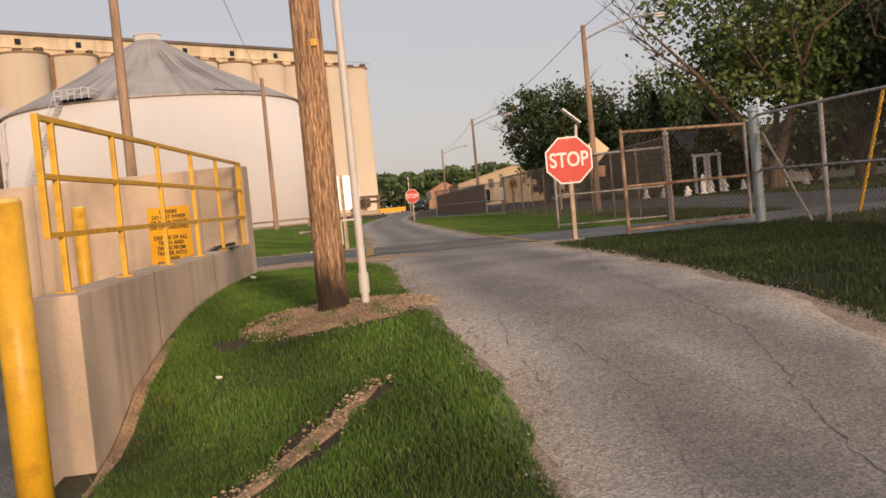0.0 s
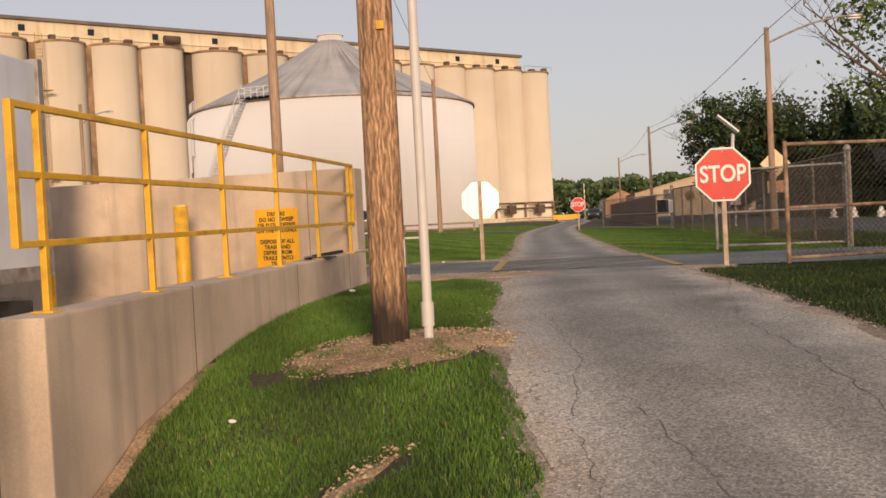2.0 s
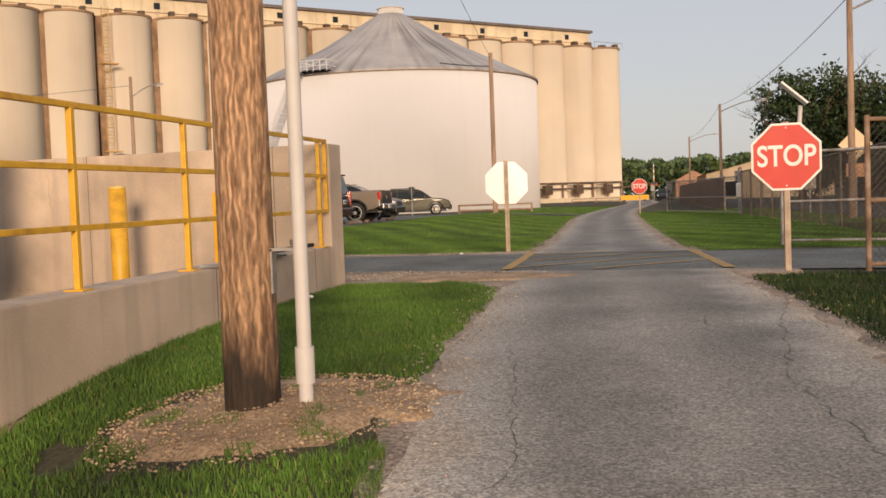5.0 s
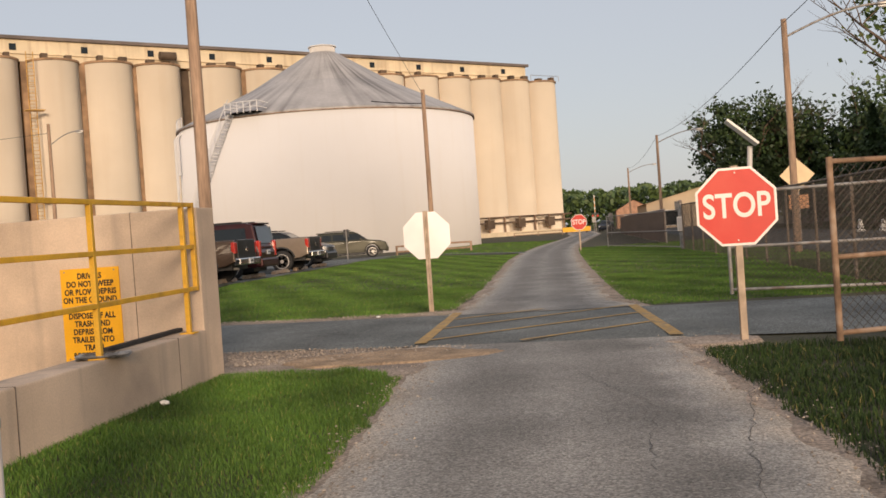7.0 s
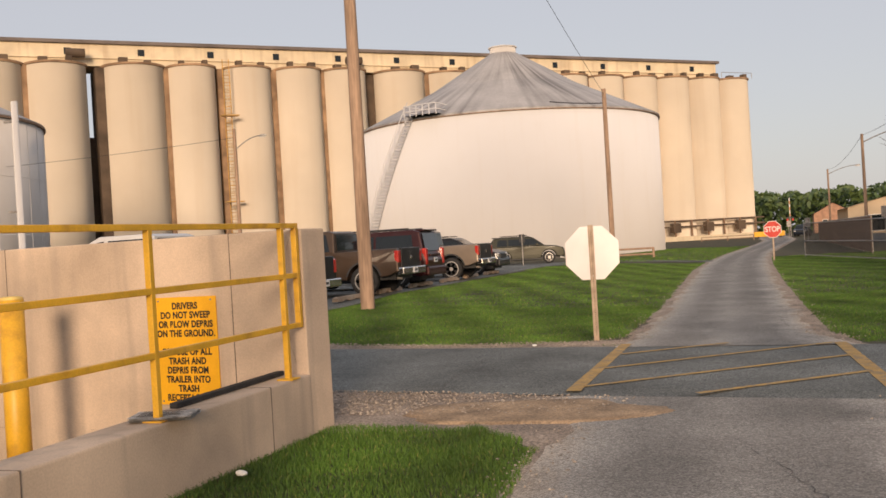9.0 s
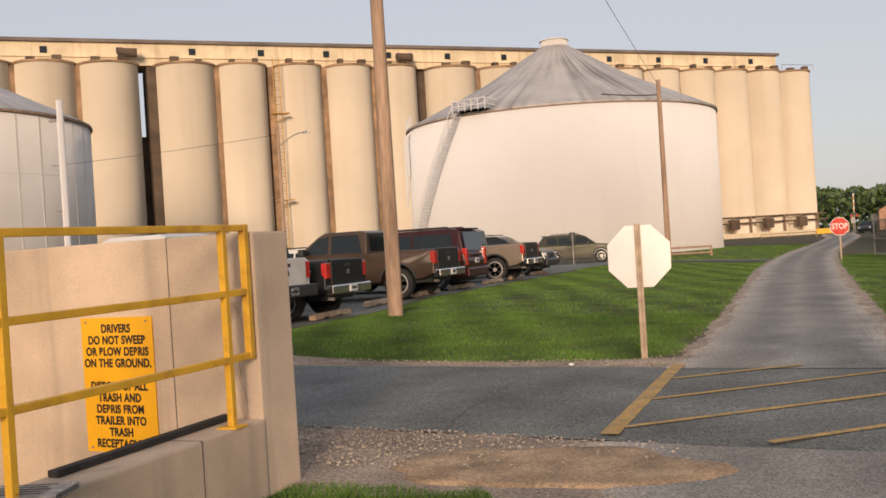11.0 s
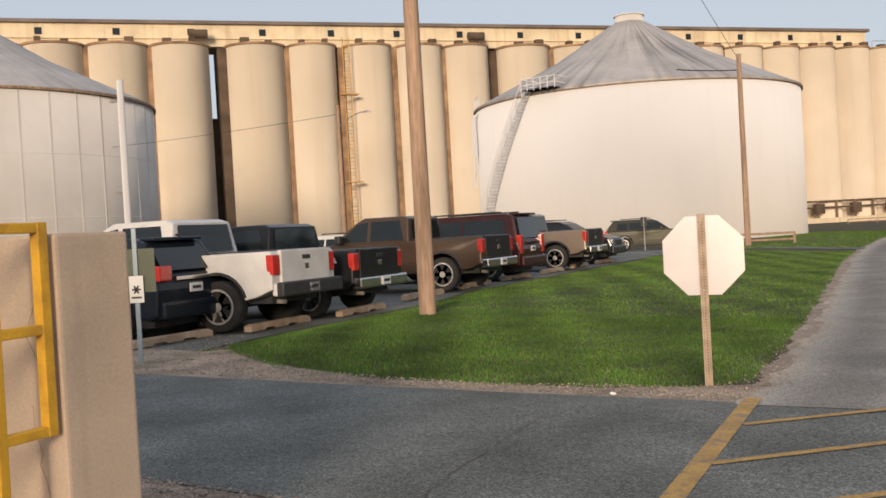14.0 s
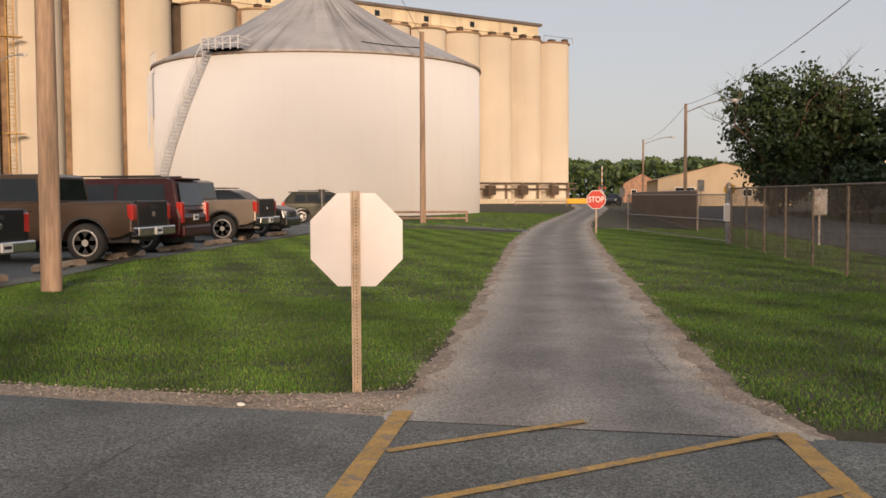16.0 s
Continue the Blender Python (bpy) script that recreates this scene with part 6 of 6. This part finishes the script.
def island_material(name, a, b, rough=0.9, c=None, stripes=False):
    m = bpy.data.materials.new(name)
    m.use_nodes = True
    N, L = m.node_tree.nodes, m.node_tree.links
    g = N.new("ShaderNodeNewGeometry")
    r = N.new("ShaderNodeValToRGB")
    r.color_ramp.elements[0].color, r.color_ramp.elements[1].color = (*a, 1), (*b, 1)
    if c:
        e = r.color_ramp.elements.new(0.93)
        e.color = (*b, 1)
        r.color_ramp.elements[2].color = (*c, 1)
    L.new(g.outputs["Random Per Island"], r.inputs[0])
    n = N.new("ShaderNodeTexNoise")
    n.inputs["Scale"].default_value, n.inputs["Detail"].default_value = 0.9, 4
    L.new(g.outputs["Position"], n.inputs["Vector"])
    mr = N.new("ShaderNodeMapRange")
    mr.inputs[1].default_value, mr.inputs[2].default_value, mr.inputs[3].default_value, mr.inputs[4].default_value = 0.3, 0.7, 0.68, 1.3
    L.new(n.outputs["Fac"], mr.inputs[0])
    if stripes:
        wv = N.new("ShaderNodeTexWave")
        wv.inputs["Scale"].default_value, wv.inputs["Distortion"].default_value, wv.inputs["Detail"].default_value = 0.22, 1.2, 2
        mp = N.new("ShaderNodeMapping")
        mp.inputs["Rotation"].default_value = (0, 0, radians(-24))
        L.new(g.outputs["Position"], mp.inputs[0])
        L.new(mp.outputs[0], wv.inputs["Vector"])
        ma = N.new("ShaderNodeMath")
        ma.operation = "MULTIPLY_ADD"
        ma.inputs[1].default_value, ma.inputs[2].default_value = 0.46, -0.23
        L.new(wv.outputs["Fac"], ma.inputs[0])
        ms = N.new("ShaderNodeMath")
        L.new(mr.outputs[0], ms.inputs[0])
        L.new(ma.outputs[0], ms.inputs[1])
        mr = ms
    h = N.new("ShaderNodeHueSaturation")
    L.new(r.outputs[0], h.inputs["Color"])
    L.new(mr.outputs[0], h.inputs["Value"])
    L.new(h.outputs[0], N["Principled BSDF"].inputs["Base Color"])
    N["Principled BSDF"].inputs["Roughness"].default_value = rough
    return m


M["pebbles"] = island_material("pebbles", (0.20, 0.165, 0.135), (0.48, 0.40, 0.325))
M["chips"] = island_material("chips", (0.26, 0.17, 0.10), (0.55, 0.40, 0.25))


LAWN_EDGE = [(-8.4, 4.0), (-7.6, 2.4), (-6.9, 1.6), (-5.16, 0.45), (-3.7, 0.15), (-2.2, -0.1), (-0.1, -0.05), (0.3, 0.4), (0.5, 1.5)]


def lane_edge(rng):
    if rng.random() < 0.5:
        y = rng.uniform(-21, -5.0)
        l = rng.random() < 0.5
        x = lerp_edge(LANE_L if l else LANE_R, y) + rng.normal(0.05 if l else 0.02, 0.14)
    else:
        y = rng.uniform(-0.6, 22) if rng.random() < 0.8 else rng.uniform(-0.7, 4)
        l = rng.random() < 0.5
        x = lerp_edge(FAR_L if l else FAR_R, y) + rng.normal(0, 0.15)
    return x, y


def near_verge(rng):
    x = min(rng.uniform(-7, 1.3), rng.uniform(-3, 1.6))
    return x, rng.uniform(-6.3 if x < -1.3 else -5.9, -4.72 - 0.16 * x - 0.02) + 0.0


def far_verge(rng):
    x = rng.uniform(-9.3, 0.5)
    return x, rng.uniform(-0.66 - 0.12 * x, lerp_table(x, LAWN_EDGE) + 0.08)


def mound(rng):
    a, f = rng.uniform(0, 6.28), math.sqrt(rng.random())
    return 0.42 + 0.9 * f * math.cos(a), -13.12 + 0.86 * f * math.sin(a)


def worn_strip(rng):
    k = rng.uniform(-1, 1)
    w = rng.normal(0, 0.07)
    return 0.34 + 0.45 * k + w, -16.1 + 0.85 * k - 0.5 * w


stones("loose_gravel", 9000, lane_edge, (0.003, 0.017), M["pebbles"], "small loose grey stones along the lane edges", 1)
stones("loose_gravel", 13000, near_verge, (0.005, 0.022), M["pebbles"], "grey and brown stones beside the cross road", 2)
stones("loose_gravel", 5500, far_verge, (0.005, 0.02), M["pebbles"], "pale stones between cross road and lawn", 3)
stones("wood_chips", 5200, mound, (0.003, 0.016), M["chips"], "pale stones and wood chips round the pole", 4)
stones("loose_gravel", 550, worn_strip, (0.005, 0.024), M["chips"], "pale stones in the bare strip", 5)


def bare(x, y):
    """How bare the grass is at a place, 0 to 1."""
    n = 0.5 * noise.noise((x * 2.6, y * 2.6, 7)) + 0.25 * noise.noise((x * 7, y * 7, 8))
    d = math.hypot((x - 0.42) / 0.95, (y + 13.1) / 0.92)
    u, v = (x - 0.34) * 0.878 - (y + 16.1) * 0.479, (x - 0.34) * 0.479 + (y + 16.1) * 0.878
    e = math.hypot((u + 0.06 * math.sin(v * 5)) / 0.19, v / 1.05)
    f = math.hypot((x + 1.15) / 0.07, (y + 14.6) / 1.7)
    g = math.hypot((x - 1.15) / 0.42, (y + 12.95) / 0.42)
    if noise.noise((x * 4.5, y * 4.5, 31)) > 0.27:
        return False
    return min(d, e, f, g) + n < 0.95


def lawn_ok(x, y):
    if y < -5.0:
        l, r = lerp_edge(LANE_L, y), lerp_edge(LANE_R, y)
        if l - 0.03 + 0.07 * noise.noise((x * 3, y * 3, 9)) < x < r + 0.08 + 0.07 * noise.noise((x * 3, y * 3, 9)):
            return False
        if x < l and (x < -1.17 or y > -6.40 - 1.15 * max(0.0, x - 0.1) + 0.2 * noise.noise((x * 3, y * 3, 3))):
            return False
        if x > r and y > -6.25:
            return False
        return not bare(x, y)
    edge = lerp_table(x, LAWN_EDGE) if x < 1 else -0.75 - 0.12 * x
    if y < edge + 0.10 * noise.noise((x * 4, 1, 3)):
        return -0.62 - 0.12 * x < y and noise.noise((x * 1.7, y * 5, 21)) > 0.30
    l, r = lerp_edge(FAR_L, y), lerp_edge(FAR_R, y)
    if l - 0.16 + 0.1 * noise.noise((x * 3, y * 3, 5)) < x < r + 0.16:
        return False
    if x < -7.9 and y < 30 or x < -8.4:
        return False
    if 34.8 < y < 38.3 and x < 0:
        return False
    return x < 9.4


def grass(name, x0, x1, y0, y1, density, h0, h1, width, seed, label):
    rng = np.random.default_rng(seed)
    n = int((x1 - x0) * (y1 - y0) * density)
    X, Y = rng.uniform(x0, x1, n), rng.uniform(y0, y1, n)
    keep = np.array([lawn_ok(a, b) for a, b in zip(X, Y)])
    X, Y = X[keep], Y[keep]
    n = len(X)
    Z = np.array([ground_z(a, b) for a, b in zip(X, Y)])
    tuft = np.array([noise.noise((a * 1.7, b * 1.7, 11)) for a, b in zip(X, Y)])
    H = rng.uniform(h0, h1, n) * (1 + 0.55 * tuft)
    a = rng.uniform(0, 2 * np.pi, n)
    w = width * rng.uniform(0.6, 1.3, n)
    b = rng.uniform(0, 2 * np.pi, n)
    lean = H * rng.uniform(0.1, 0.9, n)
    P = np.empty((n, 5, 3))
    dx, dy = np.cos(a) * w, np.sin(a) * w
    lx, ly = np.cos(b) * lean, np.sin(b) * lean
    P[:, 0] = np.stack([X - dx, Y - dy, Z - 0.01], 1)
    P[:, 1] = np.stack([X + dx, Y + dy, Z - 0.01], 1)
    P[:, 2] = np.stack([X + dx * 0.7 + lx * 0.35, Y + dy * 0.7 + ly * 0.35, Z + H * 0.6], 1)
    P[:, 3] = np.stack([X - dx * 0.7 + lx * 0.35, Y - dy * 0.7 + ly * 0.35, Z + H * 0.6], 1)
    P[:, 4] = np.stack([X + lx, Y + ly, Z + H * 0.92], 1)
    i = np.arange(n)[:, None] * 5
    me = bpy.data.meshes.new(name)
    me.vertices.add(n * 5)
    me.vertices.foreach_set("co", P.reshape(-1))
    quads = (i + np.array([[0, 1, 2, 3]])).reshape(-1)
    tris = (i + np.array([[3, 2, 4]])).reshape(-1)
    loops = np.concatenate([quads, tris])
    me.loops.add(len(loops))
    me.loops.foreach_set("vertex_index", loops)
    me.polygons.add(2 * n)
    me.polygons.foreach_set("loop_start", np.concatenate([np.arange(n) * 4, n * 4 + np.arange(n) * 3]))
    me.update(calc_edges=True)
    me.validate()
    me.materials.append(M["mown"] if "mown" in label else M["shaded_blades"])
    return tagged(new(name, me), label, "grass", kind="stuff")


# darker copy of the lawn grass, with foreground shade painted into its colour
M["shaded_blades"] = island_material("shaded_blades", (0.012, 0.030, 0.004), (0.033, 0.063, 0.010), 0.85, (0.20, 0.16, 0.06))
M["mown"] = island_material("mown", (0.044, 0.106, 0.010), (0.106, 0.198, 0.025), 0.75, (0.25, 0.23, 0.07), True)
grass("grass", -1.2, 1.8, -21.5, -5.3, 5600, 0.022, 0.06, 0.0032, 1, "dense green bank grass in the mown lawn colour")
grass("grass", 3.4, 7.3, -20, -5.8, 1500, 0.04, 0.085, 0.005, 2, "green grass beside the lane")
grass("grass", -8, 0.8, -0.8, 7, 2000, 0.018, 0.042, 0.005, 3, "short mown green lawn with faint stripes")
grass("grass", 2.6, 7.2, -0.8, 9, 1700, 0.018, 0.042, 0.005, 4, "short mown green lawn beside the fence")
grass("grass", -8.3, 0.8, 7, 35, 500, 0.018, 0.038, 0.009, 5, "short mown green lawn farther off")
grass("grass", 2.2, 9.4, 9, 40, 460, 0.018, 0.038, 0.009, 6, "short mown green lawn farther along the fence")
grass("grass", 7.2, 9.4, -16, 9, 450, 0.06, 0.14, 0.008, 7, "longer grass between fence and street")


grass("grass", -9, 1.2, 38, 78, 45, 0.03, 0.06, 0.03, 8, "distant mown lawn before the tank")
far_ok = lawn_ok
lawn_ok = lambda x, y: True
grass("grass", 17, 34, -12, 80, 22, 0.06, 0.12, 0.05, 9, "rough grass across the street")
lawn_ok = far_ok


# ---------------------------------------------------------------- trees
def leaf_material(name, a, b):
    m = island_material(name, a, b, 0.6)
    p = m.node_tree.nodes["Principled BSDF"]
    p.inputs["Subsurface Weight"].default_value = 0.0
    return m


M["leaf_mid"] = leaf_material("leaf_mid", (0.050, 0.085, 0.016), (0.125, 0.18, 0.04))
M["leaf_dark"] = leaf_material("leaf_dark", (0.020, 0.040, 0.011), (0.055, 0.092, 0.024))
M["leaf_far"] = leaf_material("leaf_far", (0.045, 0.08, 0.024), (0.105, 0.155, 0.045))
M["bark"] = material("bark", (0.13, 0.09, 0.06), 0.9, vary=0.25, scale=6, stretch=(1, 1, 0.2), bump=0.8, bump_scale=20)


def leaf_cards(points, size, seed):
    rng = np.random.default_rng(seed)
    P = np.asarray(points)
    n = len(P)
    u = rng.normal(size=(n, 3))
    u /= np.linalg.norm(u, axis=1)[:, None]
    v = np.cross(u, rng.normal(size=(n, 3)))
    v /= np.linalg.norm(v, axis=1)[:, None]
    s = size * rng.uniform(0.6, 1.4, (n, 1))
    q = np.stack([P - u * s, P + v * s * 0.55, P + u * s, P - v * s * 0.55], 1).reshape(-1, 3)
    f = (np.arange(n)[:, None] * 4 + np.arange(4)[None]).tolist()
    return q.tolist(), f


def tree(x, y, h, crown, seed, leaf, count, size, label, base=0.28, squash=0.8, conifer=False):
    rnd = random.Random(seed)
    t = thing("tree", label, "tree", at=pose(x, y, 0))
    bm = bmesh.new()
    tips = []

    def limb(p, d, length, r, depth):
        q = p
        n = 4
        for k in range(n):
            d = (d + Vector((rnd.uniform(-1, 1), rnd.uniform(-1, 1), rnd.uniform(-0.5, 0.7))) * 0.16).normalized()
            e = q + d * length / n
            rod(bm, q, e, r * (1 - 0.7 * k / n), r * (1 - 0.7 * (k + 1) / n), 7 if depth < 2 else 4, caps=False)
            q = e
            if depth >= 1 and k >= 1:
                tips.append((q.copy(), depth))
            if depth < 3 and k >= 1:
                for _ in range(2 if depth else 1):
                    a = rnd.uniform(0, 6.28)
                    s = Vector((math.cos(a), math.sin(a), rnd.uniform(0.15, 0.9))).normalized()
                    limb(q, (d * 0.5 + s).normalized(), length * rnd.uniform(0.42, 0.62), r * 0.5 * (1 - 0.5 * k / n), depth + 1)
        tips.append((q.copy(), depth))

    pts = []
    if conifer:
        rod(bm, (0, 0, -0.2), (0, 0, h * 0.95), 0.18, 0.03, 8)
        for k in range(count):
            f = rnd.random() ** 0.8
            z = h * (0.06 + 0.94 * f)
            r = crown * (1 - f) * (0.55 + 0.45 * rnd.random()) * (0.85 + 0.15 * math.sin(z * 9))
            a = rnd.uniform(0, 6.28)
            pts.append((r * math.cos(a), r * math.sin(a), z - 0.15 * r))
    else:
        rod(bm, (0, 0, -0.2), (0, 0, h * base), h * 0.034, h * 0.026, 12, caps=False)
        for k in range(5):
            a = k * 2.5 + rnd.uniform(-0.4, 0.4)
            up = rnd.uniform(0.7, 1.8) if k else 4
            limb(Vector((0, 0, h * (base - 0.06 + 0.02 * k))), Vector((math.cos(a), math.sin(a), up)).normalized(), h * rnd.uniform(0.42, 0.6), h * 0.017, 0)
        zc = h * (base + 1) / 2 + 0.02 * h
        tipset = []
        for p, dpt in tips:
            q = Vector((p.x / crown, p.y / crown, (p.z - zc) / (h * 0.42)))
            if q.length > 1.05:
                p = Vector((p.x / q.length, p.y / q.length, zc + (p.z - zc) / q.length))
            tipset.append(p)
        for k in range(110):
            a, e = rnd.uniform(0, 6.28), rnd.uniform(-0.95, 1.0)
            f = rnd.uniform(0.45, 1.0)
            c = math.sqrt(max(0, 1 - e * e)) * crown * f * (0.85 + 0.3 * noise.noise((math.cos(a) * 2, math.sin(a) * 2, e * 2 + seed)))
            tipset.append(Vector((c * math.cos(a), c * math.sin(a), h * 0.57 + h * 0.42 * e * f)))
        n0 = len(tipset) - 110
        tips0, clump = tipset[:n0], [p for p in tipset[n0:] if p.z > h * 0.13]
        rnd.shuffle(tips0)
        tipset = tips0[:70] + clump * 2
        for k in range(count):
            c = rnd.choice(tipset)
            s = crown * 0.115
            pts.append((c.x + rnd.gauss(0, s), c.y + rnd.gauss(0, s), c.z + rnd.gauss(0, s * 0.7)))
    part("trunk", bm, M["bark"], t, "brown trunk and limbs")
    vs, fs = leaf_cards(pts, size, seed)
    me = bpy.data.meshes.new("crown")
    me.from_pydata(vs, [], fs)
    me.materials.append(leaf)
    ob = new("crown", me)
    ob.parent = t
    return t


tree(20.4, 26.5, 13.5, 5.6, 1, M["leaf_mid"], 12500, 0.155, "large broad-leaved tree with a leaning limb by the street", base=0.12)
tree(26.5, 30, 12.0, 4.6, 2, M["leaf_dark"], 6500, 0.20, "dark broad-leaved tree behind the street", base=0.08)
tree(28.0, 19, 11.0, 4.6, 12, M["leaf_dark"], 6500, 0.19, "dark dense tree beside the street", base=0.08)
tree(31, 22, 13, 5.5, 3, M["leaf_dark"], 8000, 0.22, "tall dark tree behind the street", base=0.08)
tree(17.8, 38, 6.4, 2.3, 4, M["leaf_dark"], 7000, 0.13, "dark green conifer by the street", conifer=True)
tree(22.5, 42, 6.5, 2.4, 14, M["leaf_dark"], 6000, 0.14, "dark green conifer beside a house", conifer=True)
tree(14.6, 61, 9.6, 3.6, 5, M["leaf_dark"], 9000, 0.17, "broad-leaved tree with an open crown")
tree(19.2, 64, 9.2, 4.2, 6, M["leaf_dark"], 8000, 0.19, "dense dark tree by the street")
tree(24.0, 60, 9.0, 4.4, 7, M["leaf_dark"], 7000, 0.20, "dense green tree behind the street")
tree(29.5, 66, 9.5, 4.6, 8, M["leaf_mid"], 6000, 0.22, "green tree in the back gardens")
tree(24.0, 90, 9.0, 4.5, 9, M["leaf_mid"], 5000, 0.24, "green tree farther along the street")
tree(36, 48, 12, 5.5, 10, M["leaf_mid"], 6000, 0.25, "tall green tree behind the houses")
tree(40, 34, 13, 6, 11, M["leaf_dark"], 6000, 0.26, "tall dark tree behind the houses")


for k, (x, y, h) in enumerate(((20.0, 47, 4.2), (22.5, 53, 4.8), (18.8, 55, 3.6), (25.5, 46, 5.0), (21.5, 70, 4.5), (17.5, 74, 3.8), (27.5, 38, 4.6))):
    tree(x, y, h, h * 0.62, 30 + k, M["leaf_dark"], 4200, 0.17, "dense dark shrub beyond the street", base=0.05)


def far_woods():
    rng = np.random.default_rng(4)
    pts = []
    for k in range(26000):
        x = rng.uniform(-40, 190)
        y = 235 + rng.uniform(0, 40) - 0.35 * max(0, x - 60)
        top = 9.5 + 3.0 * noise.noise((x * 0.06, 0, 2)) + 2.2 * noise.noise((x * 0.22, 0, 5)) + (y - 235) * 0.04
        z = top * rng.random() ** 0.7
        pts.append((x, y + 1.5 * noise.noise((x * 0.3, z * 0.4, 1)), z))
    vs, fs = leaf_cards(pts, 0.85, 9)
    me = bpy.data.meshes.new("far_woods")
    me.from_pydata(vs, [], fs)
    me.materials.append(M["leaf_far"])
    tagged(new("far_woods", me), "distant green belt of trees", "woods", kind="stuff")


far_woods()


def litter(x, y, w, label):
    bm = bmesh.new()
    bmesh.ops.create_icosphere(bm, subdivisions=2, radius=w)
    for v in bm.verts:
        v.co = Vector((v.co.x, v.co.y * 0.7, v.co.z * 0.45)) * (1 + 0.5 * noise.noise(v.co * 18))
    ob = solo("litter", bm, M["sign_white"], label, "litter", "scraps in the grass")
    ob.location = (x, y, ground_z(x, y) + 0.05)


litter(-1.0, -8.2, 0.045, "crumpled white paper scrap in the grass")
litter(-0.5, -14.35, 0.03, "pale crumpled scrap in the grass")
litter(-0.75, -0.62, 0.035, "pale stone at the lawn edge")
